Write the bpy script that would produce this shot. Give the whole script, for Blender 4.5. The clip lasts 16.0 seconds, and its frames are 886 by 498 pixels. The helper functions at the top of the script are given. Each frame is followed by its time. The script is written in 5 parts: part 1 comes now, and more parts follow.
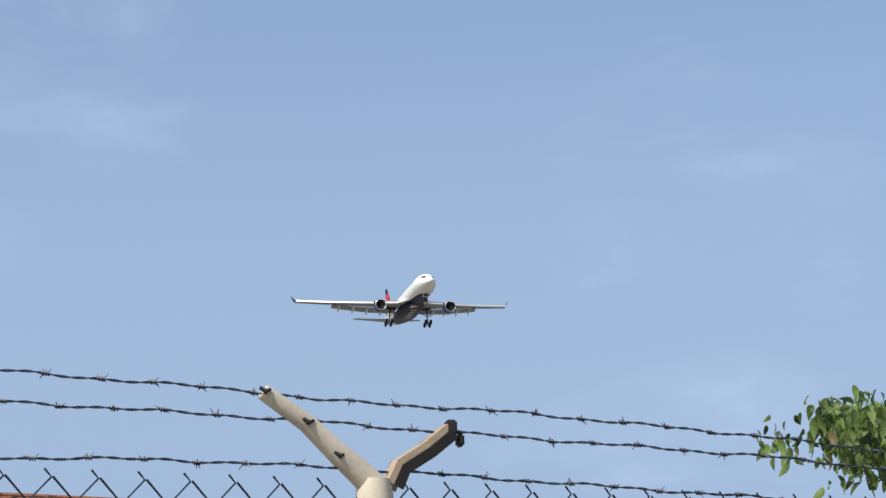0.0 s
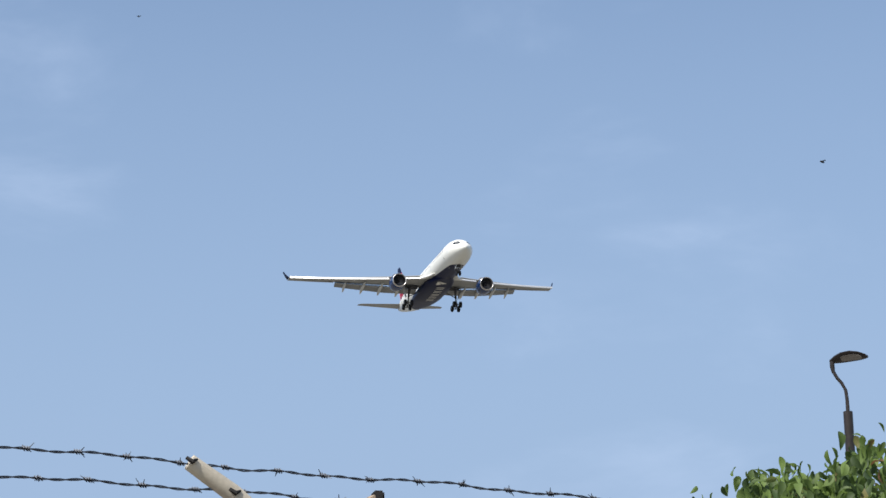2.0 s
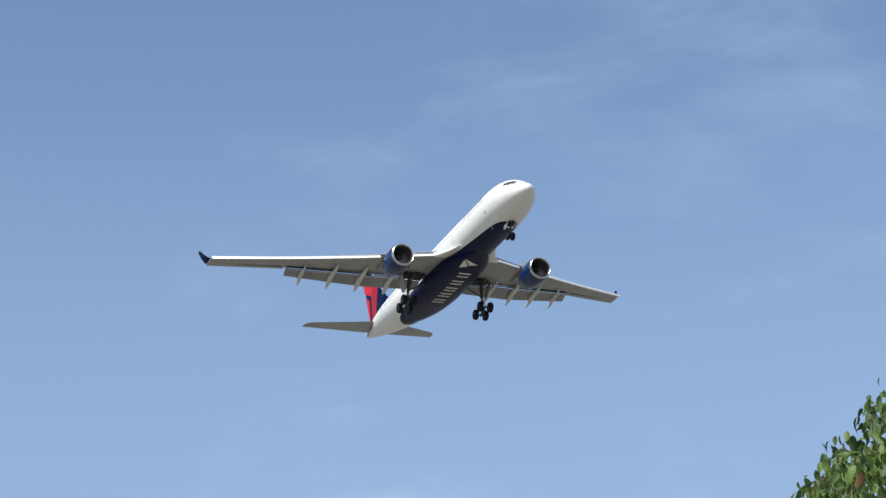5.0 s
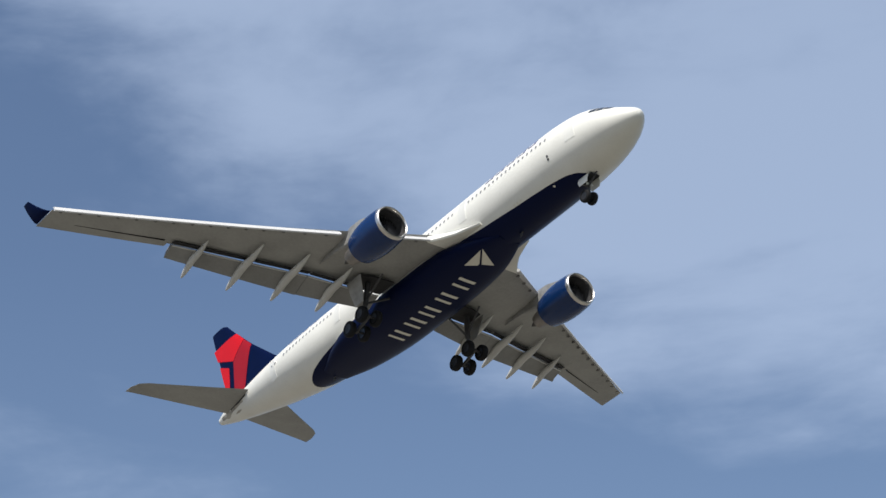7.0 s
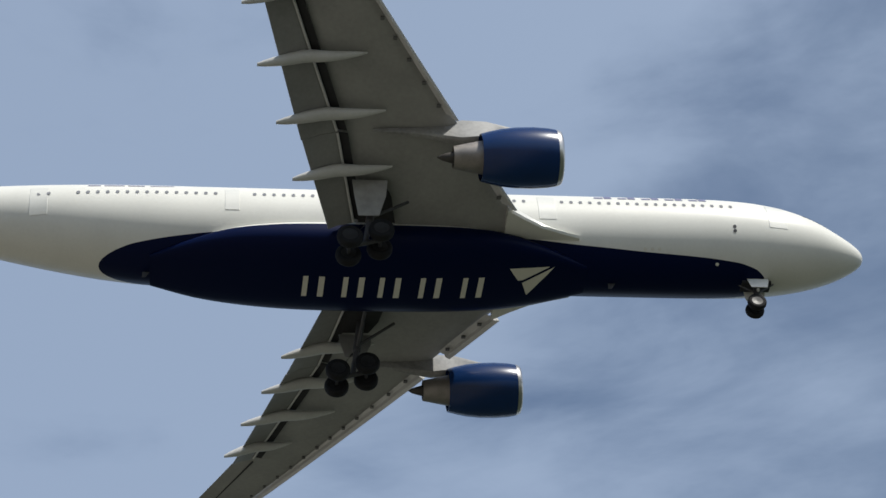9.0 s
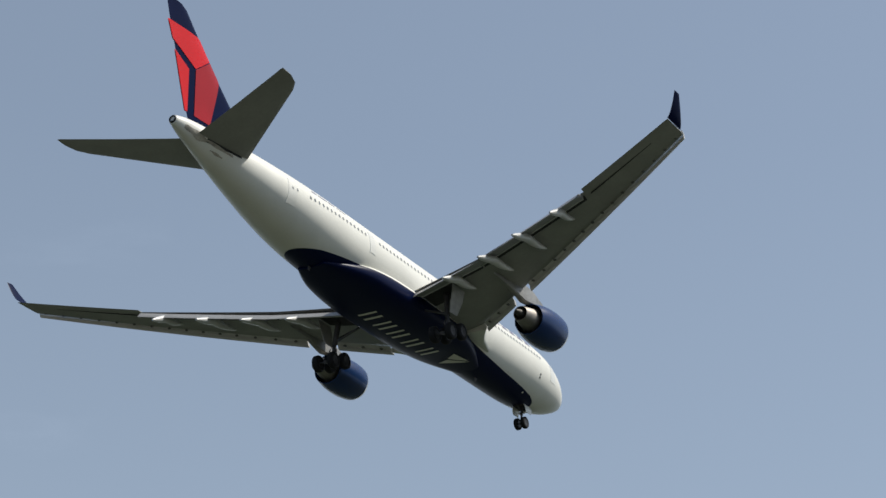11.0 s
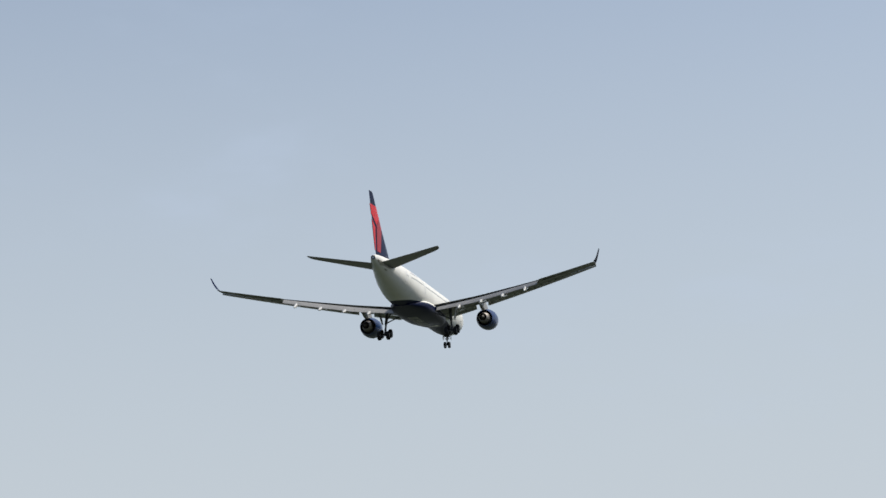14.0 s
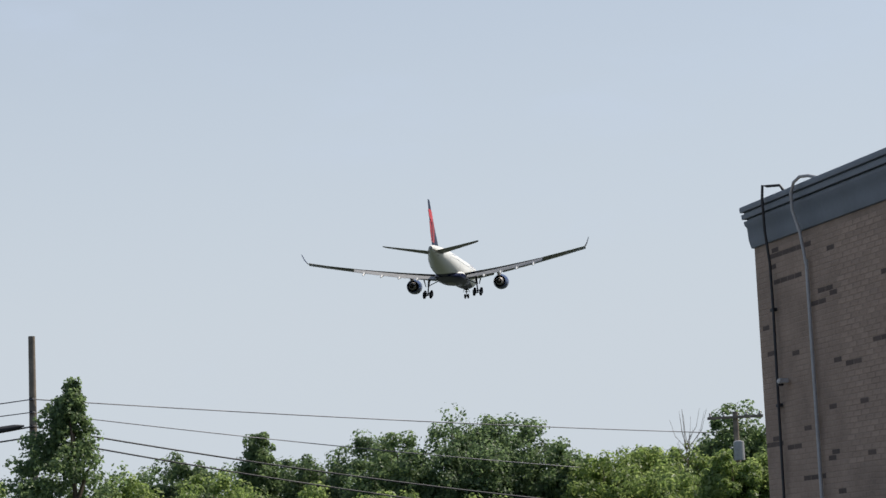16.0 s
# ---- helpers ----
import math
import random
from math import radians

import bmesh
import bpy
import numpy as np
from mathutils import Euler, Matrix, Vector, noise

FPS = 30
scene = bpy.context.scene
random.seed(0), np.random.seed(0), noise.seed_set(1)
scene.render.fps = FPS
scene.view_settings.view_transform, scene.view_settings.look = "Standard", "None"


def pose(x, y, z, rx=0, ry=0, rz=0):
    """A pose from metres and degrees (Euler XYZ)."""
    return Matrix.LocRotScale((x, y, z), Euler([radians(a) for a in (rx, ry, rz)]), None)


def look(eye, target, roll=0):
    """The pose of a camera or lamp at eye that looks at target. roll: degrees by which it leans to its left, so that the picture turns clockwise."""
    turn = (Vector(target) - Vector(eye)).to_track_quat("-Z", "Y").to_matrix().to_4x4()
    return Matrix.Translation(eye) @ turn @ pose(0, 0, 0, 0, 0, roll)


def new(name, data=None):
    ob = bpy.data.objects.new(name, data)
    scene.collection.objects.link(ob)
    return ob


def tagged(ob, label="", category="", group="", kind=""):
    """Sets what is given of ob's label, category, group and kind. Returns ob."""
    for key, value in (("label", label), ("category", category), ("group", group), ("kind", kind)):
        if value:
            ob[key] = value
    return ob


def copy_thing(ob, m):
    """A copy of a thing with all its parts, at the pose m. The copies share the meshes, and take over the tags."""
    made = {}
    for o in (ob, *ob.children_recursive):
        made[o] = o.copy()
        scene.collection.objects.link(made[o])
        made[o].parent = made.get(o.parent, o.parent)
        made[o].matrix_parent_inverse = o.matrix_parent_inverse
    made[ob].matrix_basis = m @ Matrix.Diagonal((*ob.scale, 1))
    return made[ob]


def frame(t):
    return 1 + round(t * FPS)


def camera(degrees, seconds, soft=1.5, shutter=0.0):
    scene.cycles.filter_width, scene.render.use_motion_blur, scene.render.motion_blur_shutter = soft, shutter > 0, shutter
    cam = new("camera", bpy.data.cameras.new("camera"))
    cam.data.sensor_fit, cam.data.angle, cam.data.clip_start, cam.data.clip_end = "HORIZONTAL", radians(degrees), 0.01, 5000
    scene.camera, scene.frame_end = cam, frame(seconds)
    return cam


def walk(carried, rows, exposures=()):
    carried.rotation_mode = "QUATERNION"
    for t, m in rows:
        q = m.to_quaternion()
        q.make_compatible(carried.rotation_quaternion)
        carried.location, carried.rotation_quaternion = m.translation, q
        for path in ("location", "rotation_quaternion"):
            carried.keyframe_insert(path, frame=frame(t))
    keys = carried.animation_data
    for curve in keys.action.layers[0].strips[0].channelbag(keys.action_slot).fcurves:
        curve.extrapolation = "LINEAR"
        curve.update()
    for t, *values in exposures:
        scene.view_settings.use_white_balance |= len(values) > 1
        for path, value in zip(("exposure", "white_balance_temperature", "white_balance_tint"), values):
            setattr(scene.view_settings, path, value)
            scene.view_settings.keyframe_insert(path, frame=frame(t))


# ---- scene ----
# The camera: a phone held by a standing onlooker who turns to follow an airliner on its landing approach.
EYE = (0.0, 0.0, 1.6)
cam = camera(21.41, 16.0, soft=1.5)
walk(cam, [
    (0.00, pose(0.0, 0.0, 1.5965, 102.592, 1.0, 170.44)),
    (0.50, pose(0.0, 0.0, 1.5995, 102.967, 1.262, 170.265)),
    (1.00, pose(*EYE, 103.025, 1.355, 170.238)),
    (1.50, pose(*EYE, 103.575, 1.383, 169.737)),
    (2.00, pose(*EYE, 104.230, 1.089, 168.665)),
    (2.50, pose(*EYE, 104.620, 0.992, 167.728)),
    (3.00, pose(*EYE, 105.277, 0.484, 166.740)),
    (3.50, pose(*EYE, 106.584, 0.256, 165.534)),
    (4.00, pose(*EYE, 107.773, 1.732, 164.733)),
    (4.20, pose(*EYE, 108.212, 1.973, 164.331)),
    (4.55, pose(*EYE, 109.160, 2.131, 163.284)),
    (4.90, pose(*EYE, 110.237, 2.285, 162.064)),
    (5.25, pose(*EYE, 111.467, 2.433, 160.630)),
    (5.60, pose(*EYE, 112.879, 2.573, 158.923)),
    (5.95, pose(*EYE, 114.504, 2.704, 156.869)),
    (6.30, pose(*EYE, 116.381, 2.823, 154.360)),
    (6.50, pose(*EYE, 117.735, 2.888, 152.272)),
    (7.00, pose(*EYE, 121.467, 2.939, 146.233)),
    (7.50, pose(*EYE, 124.952, 2.448, 137.775)),
    (8.00, pose(*EYE, 128.834, 1.412, 124.528)),
    (8.20, pose(*EYE, 130.213, 0.782, 117.860)),
    (8.50, pose(*EYE, 132.399, 0.818, 107.668)),
    (8.80, pose(*EYE, 133.658, 0.862, 96.012)),
    (9.10, pose(*EYE, 133.649, 0.923, 83.692)),
    (9.40, pose(*EYE, 132.326, 1.005, 71.809)),
    (9.70, pose(*EYE, 129.980, 1.106, 61.254)),
    (10.00, pose(*EYE, 127.063, 1.218, 52.404)),
    (10.30, pose(*EYE, 123.983, 1.335, 45.205)),
    (10.50, pose(*EYE, 122.206, 0.862, 40.876)),
    (11.00, pose(*EYE, 117.627, 0.152, 32.852)),
    (11.50, pose(*EYE, 113.381, -0.725, 27.264)),
    (12.00, pose(*EYE, 110.507, -0.508, 23.434)),
    (12.50, pose(*EYE, 108.145, 0.709, 20.189)),
    (13.00, pose(*EYE, 105.953, 1.662, 17.781)),
    (13.50, pose(*EYE, 104.164, 1.610, 15.983)),
    (14.00, pose(*EYE, 102.746, 1.907, 14.885)),
    (14.50, pose(*EYE, 101.578, 1.890, 13.912)),
    (15.00, pose(*EYE, 100.214, 2.098, 12.844)),
    (15.50, pose(*EYE, 99.099, 2.218, 11.994)),
    (16.00, pose(*EYE, 98.092, 2.471, 11.425)),
], exposures=[(0, 0.49, 6400, 10.5), (4, 0.5, 6200, 9.5), (6.5, 0.42, 6150, 9), (7, 0.34, 6400, 10), (8, 0.1, 6300, 9), (10.5, 0.22, 6600, 7.5), (11, 0.19, 6600, 7.5), (12.5, 0.15, 6700, 9), (14, 0.18, 6600, 10), (16, 0.29, 6600, 11)
])

# ---- world and sun ----
SUN_AZ, SUN_EL = 55.0, 52.5  # azimuth from +y towards +x


def make_world():
    world = bpy.data.worlds.new("sky")
    scene.world = world
    world.use_nodes = True
    nt = world.node_tree
    nt.nodes.clear()
    N, L = nt.nodes.new, nt.links.new
    out, bg, sky = N("ShaderNodeOutputWorld"), N("ShaderNodeBackground"), N("ShaderNodeTexSky")
    sky.sky_type, sky.sun_disc = "NISHITA", False
    sky.sun_elevation, sky.sun_rotation = radians(SUN_EL), radians(SUN_AZ)
    sky.air_density, sky.dust_density, sky.ozone_density = 1.0, 1.5, 1.6
    bg.inputs["Strength"].default_value = 0.1
    # thin high cloud: streaky noise over the dome
    co, mp = N("ShaderNodeTexCoord"), N("ShaderNodeMapping")
    mp.inputs["Scale"].default_value = (1.3, 1.1, 3.4)
    mp.inputs["Rotation"].default_value = (0.2, 0.1, 0.5)
    L(co.outputs["Generated"], mp.inputs["Vector"])
    n1, n2 = N("ShaderNodeTexNoise"), N("ShaderNodeTexNoise")
    for n, sc, det in ((n1, 2.6, 7.0), (n2, 9.0, 5.0)):
        n.inputs["Scale"].default_value, n.inputs["Detail"].default_value = sc, det
        n.inputs["Roughness"].default_value = 0.55
        n.inputs["Distortion"].default_value = 0.35
        L(mp.outputs["Vector"], n.inputs["Vector"])
    mix = N("ShaderNodeMath")
    mix.operation = "MULTIPLY_ADD"
    L(n2.outputs["Fac"], mix.inputs[0])
    mix.inputs[1].default_value = 0.38
    L(n1.outputs["Fac"], mix.inputs[2])
    ramp = N("ShaderNodeMapRange")
    ramp.interpolation_type = "SMOOTHSTEP"
    for k, v in (("From Min", 0.75), ("From Max", 1.14), ("To Min", CLOUD[0]), ("To Max", CLOUD[1])):
        ramp.inputs[k].default_value = v
    # haze grows towards the horizon, and a paler veil lies over the northern half of the sky
    sep, north = N("ShaderNodeSeparateXYZ"), N("ShaderNodeMapRange")
    L(co.outputs["Generated"], sep.inputs[0])
    L(sep.outputs["Y"], north.inputs["Value"])
    north.interpolation_type = "SMOOTHSTEP"
    for k, v in (("From Min", -0.35), ("From Max", 0.6)):
        north.inputs[k].default_value = v

    def by_height(stops):
        r = N("ShaderNodeValToRGB")
        for i, (p, v) in enumerate(stops):
            e = r.color_ramp.elements[i] if i < 2 else r.color_ramp.elements.new(p)
            e.position, e.color = p, (v, v, v, 1)
        L(sep.outputs["Z"], r.inputs["Fac"])
        return r

    haze, haze_colour = N("ShaderNodeMix"), N("ShaderNodeMix")
    haze.data_type = haze_colour.data_type = "RGBA"
    for m in (haze, haze_colour):
        L(north.outputs[0], m.inputs[0])
    L(by_height(HAZE_SOUTH).outputs["Color"], haze.inputs[6])
    L(by_height(HAZE_NORTH).outputs["Color"], haze.inputs[7])
    haze_colour.inputs[6].default_value, haze_colour.inputs[7].default_value = HAZE_COLOURS
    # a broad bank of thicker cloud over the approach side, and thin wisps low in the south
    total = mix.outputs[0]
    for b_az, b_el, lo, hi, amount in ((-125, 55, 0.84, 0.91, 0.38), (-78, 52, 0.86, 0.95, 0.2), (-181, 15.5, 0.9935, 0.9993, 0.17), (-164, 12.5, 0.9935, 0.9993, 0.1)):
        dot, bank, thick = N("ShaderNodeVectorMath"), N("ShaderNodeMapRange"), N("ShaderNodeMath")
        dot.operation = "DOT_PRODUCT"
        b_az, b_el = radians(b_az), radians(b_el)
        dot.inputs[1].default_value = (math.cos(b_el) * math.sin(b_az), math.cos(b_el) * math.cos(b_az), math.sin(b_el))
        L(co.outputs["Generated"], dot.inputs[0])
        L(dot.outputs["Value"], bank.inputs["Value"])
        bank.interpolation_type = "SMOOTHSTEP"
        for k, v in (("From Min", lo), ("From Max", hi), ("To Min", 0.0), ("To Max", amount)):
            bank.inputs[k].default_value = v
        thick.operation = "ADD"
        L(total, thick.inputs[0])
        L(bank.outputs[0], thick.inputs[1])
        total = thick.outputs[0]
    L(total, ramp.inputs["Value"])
    blend = N("ShaderNodeMix")
    blend.data_type = "RGBA"
    blend.inputs[7].default_value = CLOUD_COLOUR
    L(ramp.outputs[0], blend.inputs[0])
    veil = N("ShaderNodeMix")
    veil.data_type = "RGBA"
    L(haze_colour.outputs[2], veil.inputs[7])
    L(haze.outputs[2], veil.inputs[0])
    L(sky.outputs["Color"], veil.inputs[6])
    L(veil.outputs[2], blend.inputs[6])
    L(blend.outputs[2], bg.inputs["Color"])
    L(bg.outputs[0], out.inputs[0])


CLOUD = (0.0, 0.52)
CLOUD_COLOUR = (4.6, 5.5, 7.1, 1)
HAZE_COLOURS = (2.58, 3.48, 4.95, 1), (4.83, 5.4, 5.98, 1)  # south, north
HAZE_SOUTH = ((0.0, 0.95), (0.11, 0.92), (0.31, 0.44), (0.41, 0.12), (0.52, 0.0))
HAZE_NORTH = ((0.0, 1.0), (0.105, 0.95), (0.24, 0.67), (0.36, 0.34), (0.5, 0.27), (1.0, 0.2))
make_world()
sun = new("sun", bpy.data.lights.new("sun", "SUN"))
sun.data.energy, sun.data.angle, sun.data.color = 4.0, radians(0.55), (1.0, 0.95, 0.87)
az, el = radians(SUN_AZ), radians(SUN_EL)
sun.matrix_world = look((40 * math.sin(az), 40 * math.cos(az), 60), (40 * math.sin(az) - math.cos(el) * math.sin(az), 40 * math.cos(az) - math.cos(el) * math.cos(az), 60 - math.sin(el)))


# ---- materials ----
def mat(name, colour, rough=0.5, metal=0.0, vary=0.12, scale=3.0, bump=0.0, bump_scale=40.0, coat=0.0, fine=None, spec=0.5):
    """A surface with grain and larger blotches; colours vary by the given share."""
    m = bpy.data.materials.new(name)
    m.use_nodes = True
    nt = m.node_tree
    N, L, b = nt.nodes.new, nt.links.new, nt.nodes["Principled BSDF"]
    b.inputs["Roughness"].default_value, b.inputs["Metallic"].default_value = rough, metal
    b.inputs["Specular IOR Level"].default_value = spec
    b.inputs["Coat Weight"].default_value, b.inputs["Coat Roughness"].default_value = coat, 0.08
    co = N("ShaderNodeTexCoord")
    n1, n2 = N("ShaderNodeTexNoise"), N("ShaderNodeTexNoise")
    for n, s in ((n1, scale), (n2, fine or scale * 11)):
        n.inputs["Scale"].default_value, n.inputs["Detail"].default_value = s, 4
        L(co.outputs["Object"], n.inputs["Vector"])
    avg = N("ShaderNodeMath")
    avg.operation = "MULTIPLY_ADD"
    L(n2.outputs["Fac"], avg.inputs[0])
    avg.inputs[1].default_value = 0.5
    L(n1.outputs["Fac"], avg.inputs[2])
    rng = N("ShaderNodeMapRange")
    for k, v in (("From Min", 0.45), ("From Max", 1.05), ("To Min", 1 - vary), ("To Max", 1 + vary)):
        rng.inputs[k].default_value = v
    L(avg.outputs[0], rng.inputs["Value"])
    mul = N("ShaderNodeVectorMath")
    mul.operation = "SCALE"
    mul.inputs[0].default_value = colour[:3]
    L(rng.outputs[0], mul.inputs["Scale"])
    L(mul.outputs[0], b.inputs["Base Color"])
    if bump:
        bn, nn = N("ShaderNodeBump"), N("ShaderNodeTexNoise")
        nn.inputs["Scale"].default_value, nn.inputs["Detail"].default_value = bump_scale, 5
        bn.inputs["Strength"].default_value, bn.inputs["Distance"].default_value = bump, 0.01
        L(co.outputs["Object"], nn.inputs["Vector"])
        L(nn.outputs["Fac"], bn.inputs["Height"])
        L(bn.outputs[0], b.inputs["Normal"])
    return m


def random_tint(m, spread):
    """Shift the brightness of a material from object to object."""
    nt = m.node_tree
    N, L, b = nt.nodes.new, nt.links.new, nt.nodes["Principled BSDF"]
    src = b.inputs["Base Color"].links[0].from_socket
    info, rng, mul = N("ShaderNodeObjectInfo"), N("ShaderNodeMapRange"), N("ShaderNodeVectorMath")
    rng.inputs["To Min"].default_value, rng.inputs["To Max"].default_value = 1 - spread, 1 + spread
    mul.operation = "SCALE"
    L(info.outputs["Random"], rng.inputs["Value"])
    L(src, mul.inputs[0])
    L(rng.outputs[0], mul.inputs["Scale"])
    L(mul.outputs[0], b.inputs["Base Color"])
    return m


def island_leaf(name, dark, light, through_light=0.35, rough=0.55, brown=None):
    """Leaves: tint from leaf to leaf, some light passes through."""
    m = bpy.data.materials.new(name)
    m.use_nodes = True
    nt = m.node_tree
    N, L, b = nt.nodes.new, nt.links.new, nt.nodes["Principled BSDF"]
    geo, ramp = N("ShaderNodeNewGeometry"), N("ShaderNodeValToRGB")
    ramp.color_ramp.elements[0].color, ramp.color_ramp.elements[1].color = (*dark, 1), (*light, 1)
    if brown:
        ramp.color_ramp.elements[1].position = 0.94
        e = ramp.color_ramp.elements.new(0.985)
        e.color = (*brown, 1)
    L(geo.outputs["Random Per Island"], ramp.inputs["Fac"])
    L(ramp.outputs["Color"], b.inputs["Base Color"])
    b.inputs["Roughness"].default_value = rough
    tr, mx, out = N("ShaderNodeBsdfTranslucent"), N("ShaderNodeMixShader"), nt.nodes["Material Output"]
    L(ramp.outputs["Color"], tr.inputs["Color"])
    mx.inputs[0].default_value = through_light
    L(b.outputs[0], mx.inputs[1])
    L(tr.outputs[0], mx.inputs[2])
    L(mx.outputs[0], out.inputs["Surface"])
    return m


def livery_mat(name, white, navy, stops):
    """White paint with a navy belly below an edge whose height changes along the body; stops: (station, edge height)."""
    m = mat(name, white, 0.36, 0, 0.05, 0.5, coat=0.0, fine=6, spec=0.22)
    nt = m.node_tree
    N, L, b = nt.nodes.new, nt.links.new, nt.nodes["Principled BSDF"]
    src = b.inputs["Base Color"].links[0].from_socket
    co, sep = N("ShaderNodeTexCoord"), N("ShaderNodeSeparateXYZ")
    L(co.outputs["Object"], sep.inputs[0])
    along, up, ramp, less, mix = N("ShaderNodeMapRange"), N("ShaderNodeMapRange"), N("ShaderNodeValToRGB"), N("ShaderNodeMath"), N("ShaderNodeMix")
    for k, v in (("From Min", 28.0), ("From Max", -32.0)):
        along.inputs[k].default_value = v
    for k, v in (("From Min", -4.0), ("From Max", 0.0)):
        up.inputs[k].default_value = v
    L(sep.outputs["Y"], along.inputs["Value"])
    L(sep.outputs["Z"], up.inputs["Value"])
    cr = ramp.color_ramp
    for i, (s, z) in enumerate(stops):
        e = cr.elements[i] if i < 2 else cr.elements.new(s / 60)
        e.position = s / 60
        v = (z + 4) / 4
        e.color = (v, v, v, 1)
    L(along.outputs[0], ramp.inputs["Fac"])
    less.operation = "LESS_THAN"
    L(up.outputs[0], less.inputs[0])
    L(ramp.outputs["Color"], less.inputs[1])
    mix.data_type = "RGBA"
    mix.inputs[7].default_value = (*navy, 1)
    L(less.outputs[0], mix.inputs[0])
    L(src, mix.inputs[6])
    L(mix.outputs[2], b.inputs["Base Color"])
    gloss = N("ShaderNodeMapRange")
    gloss.inputs["To Min"].default_value, gloss.inputs["To Max"].default_value = 0.22, 0.08
    L(less.outputs[0], gloss.inputs["Value"])
    L(gloss.outputs[0], b.inputs["Specular IOR Level"])
    return m


WHITE, NAVY = (0.72, 0.715, 0.66), (0.0014, 0.0055, 0.034)
M_BODY = livery_mat("body_paint", WHITE, NAVY, [(0, -4), (5.95, -4), (6.05, -2.64), (6.6, -2.5), (7.5, -2.38), (9.3, -2.27), (13.1, -2.1), (16.9, -1.88), (20.6, -1.6), (33, -1.6), (35.6, -1.6), (38, -1.8), (41.2, -2.08), (43.2, -2.36), (44.4, -2.7), (44.5, -4)])
M_WHITE = mat("white_paint", WHITE, 0.32, 0, 0.05, 0.5, coat=0.4, fine=6)
M_NAVY = mat("navy_paint", NAVY, 0.34, 0, 0.15, 0.6, fine=7, spec=0.04)
M_COWL = mat("cowl_blue_paint", (0.003, 0.024, 0.10), 0.25, 0, 0.1, 0.6, coat=0.0, fine=6, spec=0.4)
M_WING = mat("wing_grey_paint", (0.31, 0.31, 0.298), 0.55, 0, 0.16, 0.35, fine=4, spec=0.2)
M_FLAP = mat("flap_grey_paint", (0.25, 0.25, 0.245), 0.5, 0, 0.16, 0.5, fine=5, spec=0.3)
M_SLAT = mat("slat_pale_paint", (0.56, 0.56, 0.55), 0.3, 0, 0.06, 0.5, fine=5)
M_RED = mat("red_paint", (0.56, 0.007, 0.012), 0.36, 0, 0.08, 0.5, spec=0.15)
M_CRIMSON = mat("crimson_paint", (0.3, 0.007, 0.014), 0.36, 0, 0.08, 0.5, spec=0.15)
M_LETTER = mat("cream_letter_paint", (0.66, 0.64, 0.56), 0.35, 0, 0.05, 0.8)
M_METAL = mat("bare_metal", (0.62, 0.60, 0.57), 0.28, 1.0, 0.12, 1.5)
M_CONE = mat("sooty_metal", (0.07, 0.065, 0.06), 0.6, 0.6, 0.3, 2)
M_STAIN = mat("oily_stained_paint", (0.34, 0.315, 0.26), 0.6, 0, 0.45, 1.6, fine=7)
M_HOT = mat("heat_stained_metal", (0.27, 0.25, 0.23), 0.55, 0.9, 0.25, 1.6)
# black for dark parts, and for shade painted into bays and coves
M_DARK = mat("black_part_and_recess_shade", (0.02, 0.02, 0.022), 0.8, 0, 0.3, 2)
M_FAN = mat("fan_titanium", (0.16, 0.16, 0.17), 0.4, 0.8, 0.2, 3)
M_TYRE = mat("tyre_rubber", (0.012, 0.012, 0.013), 0.8, 0, 0.3, 4, spec=0.2)
M_GEAR = mat("gear_grey_paint", (0.06, 0.06, 0.063), 0.5, 0.1, 0.3, 4)
M_STRUTDOOR = mat("gear_door_grey_paint", (0.3, 0.3, 0.29), 0.5, 0, 0.2, 2)
M_PYLON = mat("pylon_grey_paint", (0.24, 0.24, 0.235), 0.45, 0, 0.35, 1.2, fine=6)
M_RIM = mat("wheel_rim_metal", (0.022, 0.022, 0.023), 0.45, 0.3, 0.2, 5)
M_GLASS = mat("dark_window_glass", (0.02, 0.022, 0.026), 0.08, 0, 0.1, 3)
M_TITLE = mat("faded_title_paint", (0.16, 0.16, 0.26), 0.4, 0, 0.1, 2)
M_CABIN = mat("cabin_window_glass", (0.21, 0.215, 0.225), 0.2, 0, 0.15, 3)
M_TRACK = mat("slat_track_grey", (0.13, 0.13, 0.13), 0.6, 0, 0.2, 3)
M_TRACKFAIR = mat("fairing_pale_grey_paint", (0.52, 0.52, 0.5), 0.3, 0, 0.1, 0.6, fine=5)
M_LIGHT = mat("landing_light_glass", (0.8, 0.8, 0.76), 0.15, 0, 0.05, 3)


# ---- mesh helpers ----
def mesh_ob(name, verts, faces, material, parent=None, label="", smooth=None):
    me = bpy.data.meshes.new(name)
    me.from_pydata([tuple(v) for v in verts], [], [tuple(f) for f in faces])
    me.materials.append(material)
    if smooth is not None:
        me.shade_smooth()
        me.set_sharp_from_angle(angle=radians(smooth))
    me.update()
    ob = new(name, me)
    ob.parent = parent
    if label:
        ob["label"] = label
    return ob


def part(name, bm, material, parent, label="", smooth=40):
    bmesh.ops.recalc_face_normals(bm, faces=bm.faces)
    me = bpy.data.meshes.new(name)
    bm.to_mesh(me)
    bm.free()
    me.materials.append(material)
    me.shade_smooth()
    me.set_sharp_from_angle(angle=radians(smooth))
    ob = new(name, me)
    ob.parent = parent
    if label:
        ob["label"] = label
    return ob


